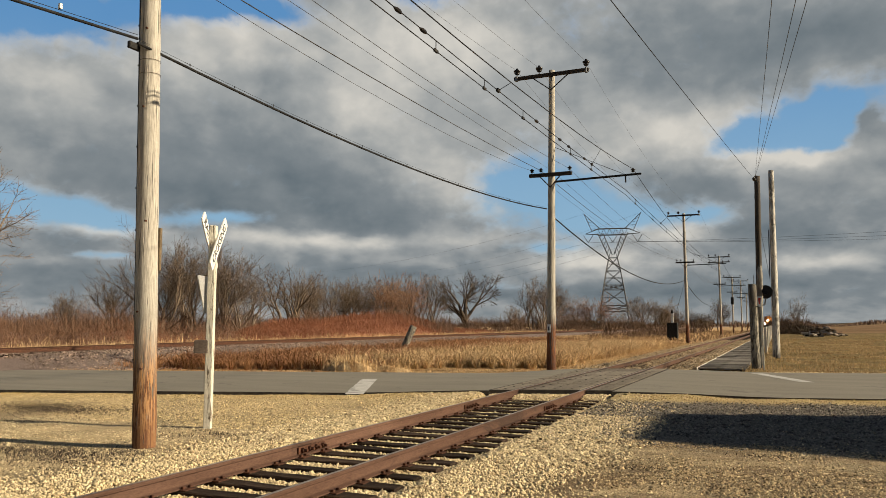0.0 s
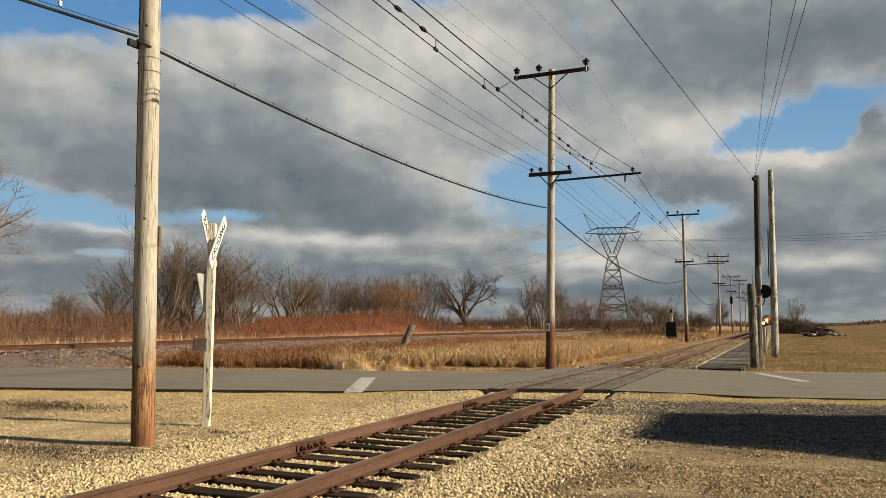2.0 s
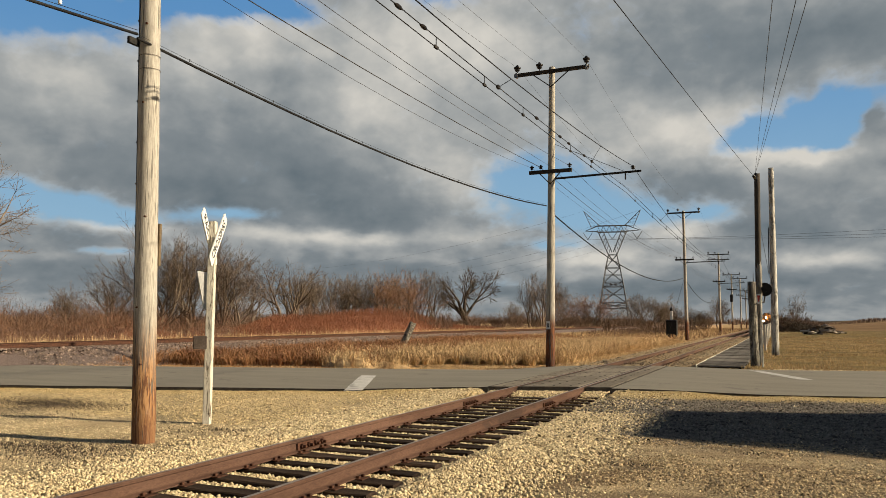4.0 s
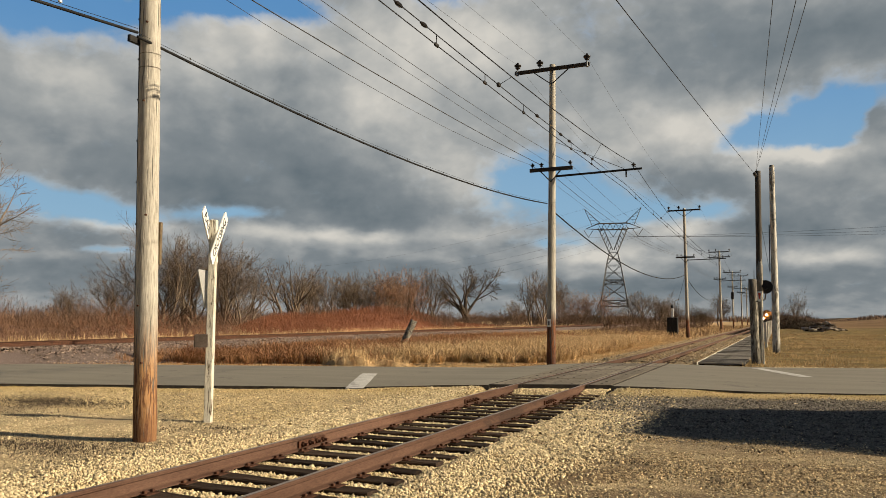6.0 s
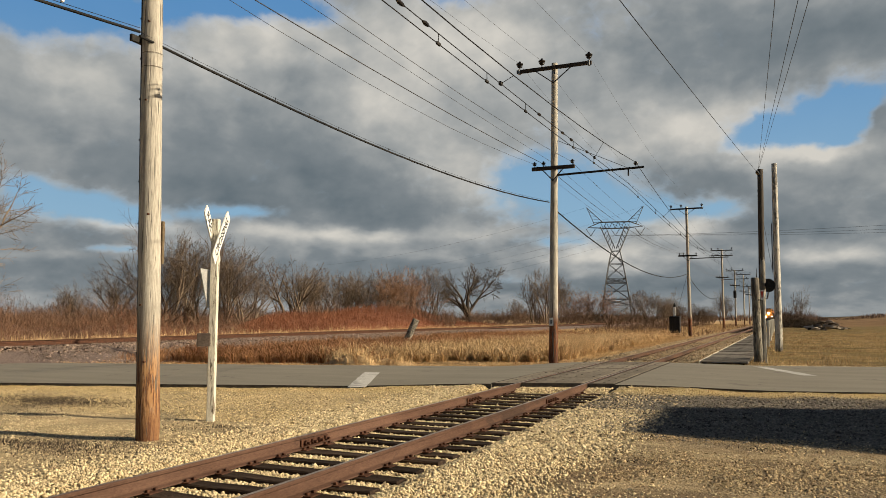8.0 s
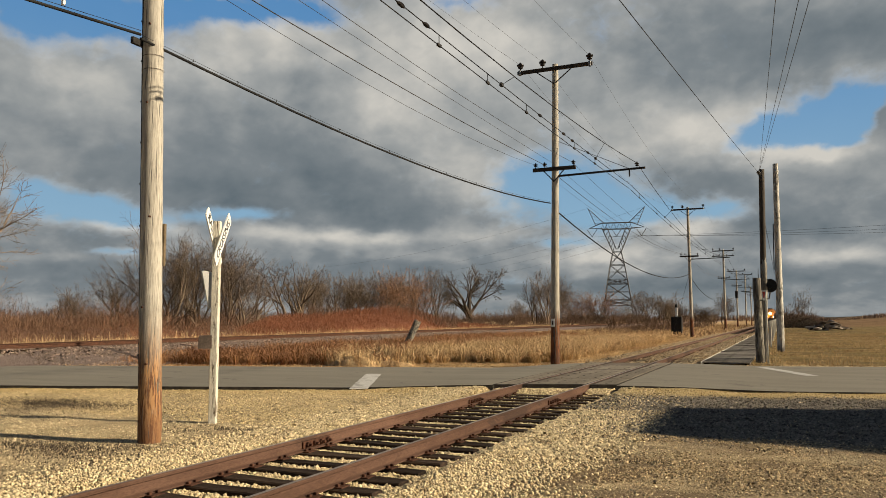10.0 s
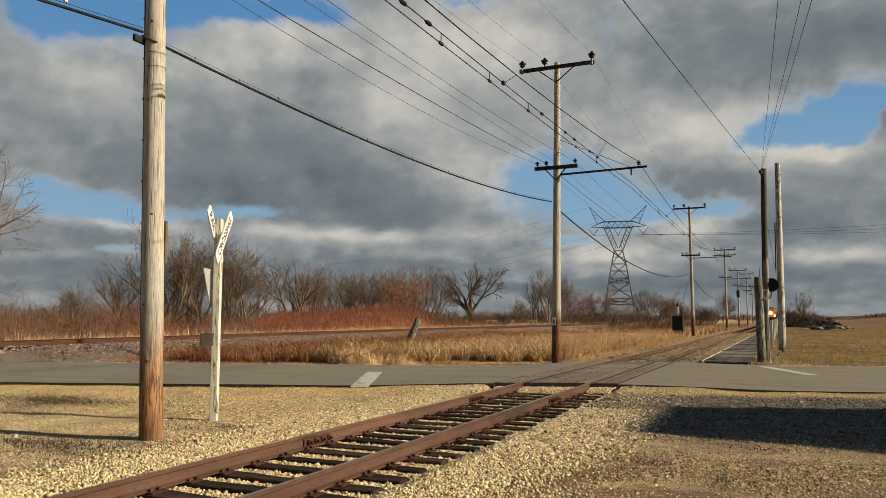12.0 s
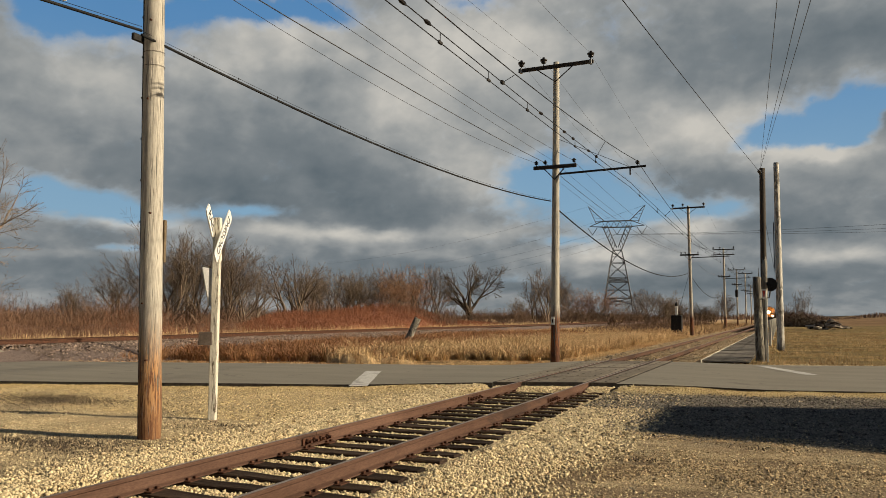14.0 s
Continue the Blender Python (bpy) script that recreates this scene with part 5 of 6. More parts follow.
KINDS = {
    "tall": tree_kind(1, "bare_tree", "tall leafless grey-brown tree with open spreading branches", BARK, BARK, height=10.0, stems=2, spread=1.0, up=0.25, levels=5, fan=4, twig=0.008, r0=0.24),
    "tall2": tree_kind(2, "bare_tree", "leafless tree with several leaning trunks and fine twigs", BARK, BARK, height=10.0, stems=3, spread=1.0, up=0.25, levels=5, fan=4, twig=0.0085, r0=0.20),
    "oak": tree_kind(31, "bare_tree", "round-crowned leafless dark tree standing alone", BARK_DARK, BARK_DARK, height=10.0, stems=1, spread=1.1, up=0.22, levels=5, fan=4, r0=0.25, bole=0.16, twig=0.010),
    "fan": tree_kind(19, "bare_tree", "wide fan of leafless pale branches from a short trunk", BARK, BARK, height=10.0, stems=4, spread=1.0, up=0.22, levels=5, fan=3, r0=0.20, bole=0.2, twig=0.010),
    "slim": tree_kind(6, "bare_tree", "slender leafless tree with steep grey branches", BARK, BARK, height=10.0, stems=3, spread=0.85, up=0.30, levels=5, fan=3, twig=0.012, r0=0.17),
    "red": tree_kind(8, "bare_tree", "leafless tree with a haze of reddish twigs", BARK, BARK_RED, height=10.0, stems=4, spread=1.05, up=0.22, levels=5, fan=3, twig=0.014, r0=0.14),
    "bush": tree_kind(9, "bare_bush", "low leafless bush of tangled brown stems", BRUSH, BRUSH, height=5.0, stems=5, spread=1.0, up=0.2, levels=3, fan=4, twig=0.010),
}
MADE = {}


def plant(kind, az, dist, height, turn=None, width=1.0):
    """A tree at a bearing from the camera, degrees clockwise from the track's direction, and a distance."""
    name, label, trunk, crown = KINDS[kind]
    x, y = dist * math.sin(radians(az)), dist * math.cos(radians(az))
    m = pose(x, y, float(ground_z(x, y)), 0, 0, turn if turn is not None else random.uniform(0, 360))
    if kind not in MADE:
        t = thing(name, (0, 0, 0), label, "bush" if kind == "bush" else "tree", "bare trees along the meadow")
        part("trunk", trunk, BARK, t)
        part("crown", crown, BARK, t)
        MADE[kind] = t
        t.matrix_basis = m
    else:
        t = copy_thing(MADE[kind], m)
    s = height / (5.0 if kind == "bush" else 10.0)
    t.scale = (s * width, s * width, s)


random.seed(11)
# the near tree at the meadow's edge, then the clump, the long row, the lone tree and the far clumps
plant("tall", -57.6, 46, 12.6, 40, 1.15)
plant("tall2", -47.2, 84, 8.0, 10, 1.2)
plant("tall", -43.8, 82, 12.8, 100, 1.0)
plant("tall2", -42.0, 84, 11.5, 220, 1.0)
plant("tall2", -40.2, 83, 11.8, 60, 1.0)
plant("slim", -41.2, 88, 11.5, 10, 1.1)
plant("tall", -42.8, 86, 11.0, 10, 0.9)
plant("slim", -38.2, 84, 8.0, 10, 1.2)
plant("tall", -39.0, 86, 10.0, 300, 1.0)
plant("tall2", -50.0, 100, 6.5, 30, 1.0)
plant("fan", -35.3, 138, 12.6, 130, 1.1)
plant("tall", -34.2, 142, 13.0, 20, 0.9)
for i, az in enumerate(np.arange(-33.4, -25.6, 0.56)):
    plant(("tall2", "slim", "tall", "slim", "tall")[i % 5], az + random.uniform(-0.15, 0.15), 148 + random.uniform(-8, 12), 11.6 + random.uniform(-1.0, 0.9), None, 0.95)
for az, h in ((-27.8, 11.8), (-26.5, 11.2)):
    plant("red", az, 138, h, None, 1.15)
plant("slim", -25.3, 146, 12.0, 150, 0.9)
plant("slim", -24.6, 148, 10.8, 40, 0.9)
plant("oak", -21.9, 150, 12.6, 75, 0.95)
plant("tall2", -18.6, 170, 7.0, 60, 1.2)
plant("tall", -17.2, 160, 12.3, 200, 0.9)
plant("slim", -16.4, 158, 12.2, 20, 1.1)
plant("tall2", -15.6, 160, 11.8, 120, 0.9)
for az in (-14.2, -13.6, -13.0, -12.4):
    plant("red", az, 190, 9.8 + random.uniform(-0.8, 0.4), None, 1.3)
plant("bush", -10.0, 92, 1.5, 20, 0.8)
plant("tall2", -4.1, 200, 9.0, 30, 1.0)
plant("tall", 0.9, 165, 8.2, 200, 0.8)
for az, d, h, w in ((-10.0, 190, 7.6, 1.4), (-9.4, 188, 8.0, 1.4), (-8.8, 185, 8.2, 1.4), (-8.2, 190, 7.6, 1.4), (-7.5, 195, 7.2, 1.4), (-6.9, 200, 6.6, 1.5), (-5.8, 200, 6.0, 1.5), (-4.8, 210, 5.6, 1.5), (-10.6, 200, 5.5, 1.4),
                    (0.2, 150, 3.9, 1.3), (0.9, 155, 3.6, 1.4), (1.5, 160, 2.8, 1.5), (-0.4, 148, 4.4, 1.2), (2.0, 165, 2.2, 1.6)):
    plant("bush" if d < 170 else "slim" if az < -8.5 else "tall2", az, d, h, None, w)
for i in range(30):
    az = -55 + i * 1.6 + random.uniform(-0.5, 0.5)
    plant("bush", az, 120 + random.uniform(-25, 60), 3.6 + random.uniform(-0.9, 0.9), None, 1.4)
for i in range(26):
    az = -22 + i * 0.7 + random.uniform(-0.4, 0.4)
    plant("bush", az, 230 + random.uniform(-40, 60), 3.2 + random.uniform(-1, 1.0), None, 1.8)


# ---- stems and grass ----
def blades(name, p, h, w, mat, label, lean=0.25, category="grass", curve=0.5):
    """Bent tapering blades, one a row of p."""
    n = len(p)
    a = rng.uniform(0, 2 * np.pi, n)
    side = np.stack([np.cos(a), np.sin(a), np.zeros(n)], -1)
    b = rng.uniform(0, 2 * np.pi, n)
    bend = np.stack([np.cos(b), np.sin(b), np.zeros(n)], -1) * (np.abs(rng.normal(0, lean, n)) * h)[:, None]
    up = np.zeros((n, 3))
    up[:, 2] = h
    w = np.broadcast_to(w, n)[:, None]
    v = np.stack([p - side * w / 2, p + side * w / 2, p + up * 0.55 + bend * 0.35 + side * w * 0.35, p + up * 0.55 + bend * 0.35 - side * w * 0.35, p + up * (1 - 0.2 * curve) + bend], 1).reshape(-1, 3)
    k = 5 * np.arange(n)[:, None]
    f = np.concatenate([k + np.array([[0, 1, 2]]), k + np.array([[0, 2, 3]]), k + np.array([[3, 2, 4]])])
    return tagged(new(name, raw_mesh(name, v, f, mat)), label, category, kind="stuff")


def twigs(name, p, top, length, w, mat, label, category="thicket", low=0.05, tilt=0.95):
    """Fine leafless shoots at all heights up to top, pointing mostly upwards: a haze of stems."""
    n = len(p)
    q = p.copy()
    q[:, 2] += top * (low + (0.92 - low) * rng.random(n)) - 0.3 * length
    h = np.clip(length * rng.uniform(0.5, 1.3, n), 0.05, None)
    return blades(name, q, h, w, mat, label, tilt, category, 0.2)


def at_ground(xy):
    return np.column_stack([xy, ground_z(xy[:, 0], xy[:, 1])])


def clumped(n, x0, x1, y0, y1, s, cut, seed):
    p = scatter(n, x0, x1, y0, y1)
    return p[field_noise(p[:, 0], p[:, 1], s, seed) > cut + rng.normal(0, 0.08, n)]


def straw_mound(x, y, rx, ry, h):
    """A heap of matted straw: a low dome with blades combed over it."""
    t, q = np.meshgrid(np.linspace(0, 2 * np.pi, 25)[:-1], np.linspace(0.02, 1, 8), indexing="ij")
    t, q = t.ravel(), q.ravel()
    px, py = x + rx * q * np.cos(t), y + ry * q * np.sin(t)
    top = h * (1 - q ** 2) * (1 + 0.35 * field_noise(px, py, 2.5, 3.0))
    v = np.stack([px, py, ground_z(px, py) + 0.5 * top - 0.02], -1)
    k = (np.arange(24)[:, None] * 8 + np.arange(7)).reshape(-1, 1)
    n = (k + 8) % 192
    f = np.concatenate([np.hstack([k, n, n + 1]), np.hstack([k, n + 1, k + 1])])
    tagged(new("straw_heap", raw_mesh("straw_heap", v, f, HEAP_TAN, True)), "pale matted heap of dry straw", "straw", kind="stuff")
    m = int(180 * rx * ry / 0.25)
    r, b = np.sqrt(rng.random(m)), rng.uniform(0, 2 * np.pi, m)
    p = np.stack([x + rx * r * np.cos(b), y + ry * r * np.sin(b)], -1)
    w = at_ground(p)
    w[:, 2] += h * (1 - r ** 2) * 0.45 - 0.03
    blades("heap_straw", w, rng.uniform(0.3, 0.95, m) * (0.12 + h * (1 - 0.7 * r ** 2)), 0.014, HEAP_TAN, "loose pale straws on a heap", 0.6)


def tussocks(name, xy, height, mat, label, each=46):
    """Clumps of long blades that rise together and arch outwards."""
    n = len(xy) * each
    c = np.repeat(xy, each, 0)
    size = np.repeat(height * rng.uniform(0.55, 1.25, len(xy)), each) * rng.uniform(0.5, 1.1, n)
    t = rng.uniform(0, 2 * np.pi, n)
    out = np.stack([np.cos(t), np.sin(t), np.zeros(n)], -1)
    side = np.stack([-np.sin(t), np.cos(t), np.zeros(n)], -1) * 0.008
    foot = at_ground(c + out[:, :2] * (0.14 * np.sqrt(rng.random(n)))[:, None])
    reach = (size * rng.uniform(0.25, 1.6, n))[:, None]
    rise = np.zeros((n, 3))
    rise[:, 2] = size
    mid = foot + out * reach * 0.35 + rise * 0.7
    bow = foot + out * reach * 0.8 + rise * 0.92
    tip = foot + out * reach * 1.25 + rise * rng.uniform(0.3, 0.9, n)[:, None]
    v = np.stack([foot - side, foot + side, mid + side, mid - side, bow + side * 0.8, bow - side * 0.8, tip], 1).reshape(-1, 3)
    k = 7 * np.arange(n)[:, None]
    f = np.concatenate([k + np.array([[a, b, d]]) for a, b, d in ((0, 1, 2), (0, 2, 3), (3, 2, 4), (3, 4, 5), (5, 4, 6))])
    return tagged(new(name, raw_mesh(name, v, f, mat)), label, "grass", kind="stuff")


def meadow():
    # tall dry grass between the road and the main line
    p = scatter(110000, -26, -6.6, 22, 75)
    line = p[:, 1] - 0.312 * p[:, 0]
    nz = field_noise(p[:, 0], p[:, 1], 0.22, 2.0)
    d = np.abs(p[:, 0] - TRACK)
    ok = (line > 30.2) & (d > 2.3 + 0.4 * nz) & (p[:, 0] > MAIN + 4.0)
    p, nz, line = p[ok], nz[ok], line[ok]
    near_track = sstep(2.3, 7.0, np.abs(p[:, 0] - TRACK))
    by_post = sstep(-15.3, -13.6, p[:, 0])
    edge = sstep(31.2 + 3.6 * by_post, 32.6 + 6.0 * by_post, line)
    h = (0.22 + 0.52 * np.clip(nz + 0.45, 0, 1)) * rng.uniform(0.6, 1.2, len(p)) * (0.25 + 0.75 * near_track) * (0.08 + 0.92 * edge)
    h = h * (0.55 + 0.75 * np.clip(field_noise(p[:, 0], p[:, 1], 1.1, 5.0) + 0.5, 0, 1))
    red = (field_noise(p[:, 0], p[:, 1], 0.12, 9.0) + (-12.5 - p[:, 0]) * 0.08) > rng.normal(0.12, 0.16, len(p))
    q = at_ground(p)
    blades("tall_grass", q[~red], h[~red], 0.011, STRAW, "tall pale straw-coloured dry grass past the road", 0.5)
    pick = rng.random(len(q)) < 0.55
    a, b = pick & ~red, pick & red
    twigs("grass_heads", q[a], h[a], 0.45 * h[a], 0.012, STRAW, "nodding heads of dry straw grass", "grass")
    twigs("weed_heads", q[b], h[b], 0.45 * h[b], 0.011, RUSSET, "russet heads of dry weeds", "grass")
    blades("russet_grass", q[red], h[red] * 1.05, 0.010, RUSSET, "tall russet dry grass and weed stems", 0.35)
    p = scatter(16000, -30, -6.8, 75, 200)
    q = at_ground(p[(p[:, 0] > MAIN + 4)])
    dun = rng.random(len(q)) < 0.42
    blades("far_grass", q[~dun], rng.uniform(0.2, 0.55, (~dun).sum()), 0.05, STRAW, "distant dry straw grass along the tracks", 0.25)
    blades("far_weeds", q[dun], rng.uniform(0.15, 0.5, dun.sum()), 0.05, BRUSH_WARM, "distant brown weeds along the tracks", 0.8)
    # pale fringe behind the main line
    p = scatter(36000, -35.4, -32.4, 5, 130)
    blades("bank_grass", at_ground(p), rng.uniform(0.45, 0.95, len(p)) * (0.7 + 0.5 * rng.random(len(p)) ** 3), 0.022, HEAP_TAN, "pale dry grass along the main line", 0.25)
    # fringes along the road's edges
    p = scatter(5000, -26, 6, 0, 1)
    p[:, 1] = FAR_A + FAR_S * p[:, 0] + 0.1 + np.abs(rng.normal(0, 0.5, len(p)))
    p = p[np.abs(p[:, 0] - TRACK) > 1.7]
    blades("verge_grass", at_ground(p), rng.uniform(0.03, 0.10, len(p)), 0.014, STRAW, "short dry grass along the road edge", 0.5)
    p = scatter(16000, -24, 8, 0, 1)
    p[:, 1] = NEAR_A + NEAR_S * p[:, 0] - 0.12 - np.abs(rng.normal(0, 0.75, len(p)))
    p = p[(np.abs(p[:, 0] - TRACK) > 1.9)]
    blades("yard_edge_grass", at_ground(p), rng.uniform(0.01, 0.03, len(p)), 0.010, LAWN, "short yellow grass in the gravel along the road", 0.7)
    # dry tufts between and beside the rails past the road
    p = scatter(9000, TRACK - 2.4, TRACK + 2.0, 29.2, 90)
    p = p[field_noise(p[:, 0], p[:, 1], 0.8, 21.0) > -0.05]
    blades("track_tufts", at_ground(p), rng.uniform(0.05, 0.20, len(p)), 0.016, STRAW, "dry straw tufts growing between the ties", 0.7)
    # lawn by the far posts
    p = scatter(70000, -1.6, 26, 28, 130)
    line = p[:, 1] - 0.312 * p[:, 0]
    nz = field_noise(p[:, 0], p[:, 1], 0.3, 6.0)
    ok = (line > 30.0) & (rng.random(len(p)) < np.clip(45 / p[:, 1], 0.25, 1)) & (nz > -0.35)
    p = p[ok]
    blades("lawn_grass", at_ground(p), rng.uniform(0.02, 0.09, len(p)) * (1 + 0.8 * sstep(0.1, 0.5, nz[ok])), 0.012, LAWN, "short yellow-green winter lawn", 0.6)
    p = clumped(70000, -1.4, 24, 29.5, 95, 0.4, 0.06, 8.0)
    p = p[(p[:, 1] - 0.312 * p[:, 0]) > 30.3]
    blades("lawn_tufts", at_ground(p), rng.uniform(0.06, 0.20, len(p)), 0.014, STRAW, "straggling dry tufts in the lawn", 0.7)
    # arching tussocks: blonde by the verge, russet among the weeds
    p = scatter(2600, -24, -7.2, 22, 62)
    line = p[:, 1] - 0.312 * p[:, 0]
    p = p[(line > 31.4 + 2.0 * sstep(-14.5, -12.0, p[:, 0])) & (np.abs(p[:, 0] - TRACK) > 3.4) & (p[:, 0] > MAIN + 5.0)]
    pale = (p[:, 0] + 0.25 * rng.normal(0, 6, len(p))) > -16.5
    tussocks("blonde_tussocks", p[pale], 0.62, HEAP_TAN, "arching blonde tussocks of dry grass")
    tussocks("russet_tussocks", p[~pale], 0.60, RUSSET, "arching russet tussocks of dry weeds")
    q = scatter(230, -15.9, -8.8, 0, 1)
    q[:, 1] = 31.9 + 0.312 * q[:, 0] + np.abs(rng.normal(0, 0.9, len(q))) + 2.2 * sstep(-14.5, -12.5, q[:, 0])
    tussocks("verge_tussocks", q, 0.5, HEAP_TAN, "bright straw tussocks flopping over beside the road")
    # pale heaps of matted straw by the leaning post and along the verge
    for x, y, rx, ry, hh in ((-15.4, 26.0, 1.25, 0.5, 0.80), (-14.0, 26.5, 1.1, 0.45, 0.45), (-13.3, 30.6, 1.1, 0.6, 0.62), (-12.4, 32.0, 1.1, 0.55, 0.85), (-11.3, 32.8, 1.0, 0.5, 0.75), (-10.2, 33.6, 1.0, 0.5, 0.7), (-9.3, 34.4, 0.7, 0.4, 0.6), (-12.0, 35.4, 1.3, 0.6, 0.9)):
        straw_mound(x, y, rx, ry, hh)
    # tufts among the poles' feet
    p = np.concatenate([rng.normal((-8.3, 7.9), (0.45, 0.3), (260, 2)), rng.normal((-8.75, 9.6), (0.3, 0.25), (120, 2)), rng.normal((-8.6, 7.2), (0.5, 0.3), (420, 2)), rng.normal((-13.9, 11.3), (1.1, 0.45), (5200, 2)), rng.normal((-9.2, 7.5), (0.6, 0.25), (1500, 2)), rng.normal((-12.6, 9.9), (0.7, 0.3), (300, 2)), rng.normal((-1.65, 9.6), (0.18, 0.05), (70, 2)), rng.normal((-8.2, 9.9), (0.25, 0.12), (120, 2)), rng.normal((-0.4, 11.0), (0.2, 0.06), (40, 2))])
    blades("weed_tufts", at_ground(p), rng.uniform(0.015, 0.05, len(p)), 0.010, BARK_DARK, "matted dry weeds round the poles", 1.6)


meadow()


def polar(n, az0, az1, d0, d1):
    a, d = np.radians(rng.uniform(az0, az1, n)), rng.uniform(d0, d1, n)
    return np.stack([d * np.sin(a), d * np.cos(a)], -1), np.degrees(a), d


def mound(name, a0, a1, near, deep, height, mat, label, rough):
    """The close mass of stems inside a thicket: a lumpy bank behind the main line between two bearings."""
    na, nd2 = 260, 40
    a, g = np.meshgrid(np.linspace(a0, a1, na), np.linspace(0, deep, nd2), indexing="ij")
    a, g = a.ravel(), g.ravel()
    x = -(near + g)
    y = x / np.tan(np.radians(a))
    z = ground_z(x, y) + height(a, g, x, y) + rough * rng.normal(0, 1, len(a)) - 0.2 * (g <= 0)
    k = (np.arange(na - 1)[:, None] * nd2 + np.arange(nd2 - 1)).reshape(-1, 1)
    f = np.concatenate([k + np.array([[0, nd2, nd2 + 1]]), k + np.array([[0, nd2 + 1, 1]])])
    tagged(new(name, raw_mesh(name, np.stack([x, y, z], -1), f, mat, True)), label, "thicket", kind="stuff")


def bank_top(a, g, x, y):
    top = (2.95 + 0.3 * np.sin(a * 0.8 + 0.5) + 1.0 * np.exp(-((a + 27.2) / 2.4) ** 2) - 2.2 * sstep(-26.4, -22.0, a)) * (0.35 + 0.65 * sstep(-39.5, -34.5, a))
    return top * np.sqrt(np.clip(0.05 + (g + 0.8 * field_noise(x, y, 0.2, 4.0)) / 9.0, 0.05, 1)) * (1 + 0.10 * field_noise(x, y, 0.25, 1.0))


def brush_top(a, g, x, y):
    top = 2.5 + 0.3 * np.sin(a * 0.9) + 0.2 * np.sin(a * 2.7 + 1)
    return top * np.sqrt(np.clip(0.04 + (g + 1.5 * field_noise(x, y, 0.2, 7.0)) / 12.0, 0.04, 1)) * (1 + 0.1 * field_noise(x, y, 0.2, 12.0))


def thicket():
    # red willow behind the main line, highest in the middle and falling off along the track
    p, a, d = polar(150000, -58, -21, 44, 80)
    beyond = p[:, 0] < -35.5
    p, a = p[beyond], a[beyond]
    top = 2.7 + 0.35 * np.sin(a * 0.9) + 0.25 * np.sin(a * 2.7 + 1) + 0.9 * sstep(-38, -46, a)
    top *= np.where(a > -35, np.clip(1.05 - (a + 35) / 17, 0.35, 1.05), 1)
    edge_in = -35.5 - p[:, 0] + 2.2 * field_noise(p[:, 0], p[:, 1], 0.16, 7.0)
    top *= 0.30 + 0.70 * sstep(-0.5, 9.0, edge_in)
    top *= 1 + 0.35 * field_noise(p[:, 0], p[:, 1], 0.14, 12.0)
    h = top * (0.32 + 0.68 * rng.random(len(p)) ** 1.5)
    wil = field_noise(p[:, 0], p[:, 1], 0.06, 3.0) + (0.62 - np.abs(a + 30.5) * 0.065) > rng.normal(0, 0.12, len(p))
    q = at_ground(p)
    some = rng.random(len(q)) < 0.012
    a, b = some & wil, some & ~wil
    blades("red_willow", q[a], h[a], 0.02, WILLOW, "dense thicket of red-brown willow stems", 0.7, "thicket", 0.2)
    blades("brown_brush", q[b], h[b], 0.022, BRUSH, "dense grey-brown leafless brush", 0.7, "thicket", 0.2)
    a, b = ~some & wil, ~some & ~wil
    twigs("willow_shoots", q[a], h[a], 0.34, 0.014, WILLOW, "haze of fine red-brown willow shoots", tilt=1.4)
    twigs("brush_shoots", q[b], h[b] * 1.05, 0.34, 0.014, BRUSH_WARM, "haze of fine brown brush twigs", tilt=1.4)
    # the red bank of willow beyond the main line, sinking towards the far end
    a = rng.uniform(-41, -19.5, 95000)
    x = -rng.uniform(36.5, 52, len(a))
    p = np.stack([x, x / np.tan(np.radians(a))], -1)
    top = bank_top(a, -36.5 - x, x, p[:, 1])
    mound("willow_mass", -41, -19.5, 36.5, 15.5, lambda *q: 0.62 * bank_top(*q), WILLOW, "close mass of orange-red willow stems", 0.02)
    mound("brush_mass", -62, -34, 36.0, 30, lambda *q: 0.42 * brush_top(*q), BRUSH_WARM, "close mass of warm brown brush stems", 0.02)
    twigs("willow_bank", at_ground(p), top * (0.86 + 0.14 * rng.random(len(a))), 0.40, 0.014, WILLOW, "smooth mounded bank of orange-red willow shoots", low=0.55, tilt=0.8)
    # grey-brown undergrowth among the trees
    p, a, d = polar(46000, -58, -23, 92, 135)
    twigs("undergrowth", at_ground(p), (3.6 + 0.9 * np.sin(a * 1.1) + 0.5 * np.sin(a * 3.1)) * rng.uniform(0.6, 1.0, len(p)), 0.9, 0.03, BRUSH, "hazy grey-brown undergrowth among bare trees")
    # brown scrub at the far end of the meadow
    p, a, d = polar(26000, -26, -3, 105, 190)
    ok = (p[:, 0] < -14.5) & (np.abs(p[:, 0] - MAIN) > 3.5)
    p, a, d = p[ok], a[ok], d[ok]
    h = rng.uniform(0.4, 1.3, len(p)) * sstep(100, 150, d) * (1 + 0.7 * field_noise(p[:, 0], p[:, 1], 0.08, 31.0))
    twigs("far_scrub", at_ground(p), h + 0.2, 0.5, 0.06, BRUSH, "distant grey-brown scrub")
    # hedge by the lawn's end and the wood along the horizon
    p, a, d = polar(16000, -0.8, 3.1, 145, 170)
    twigs("hedge_brush", at_ground(p), rng.uniform(1.6, 2.9, len(p)) * np.clip((3.4 - a) / 3.0, 0.3, 1), 0.5, 0.045, BARK_DARK, "dark leafless hedge beside the lawn", tilt=1.6)
    p, a, d = polar(18000, -60, 14, 430, 700)
    p2 = at_ground(p)
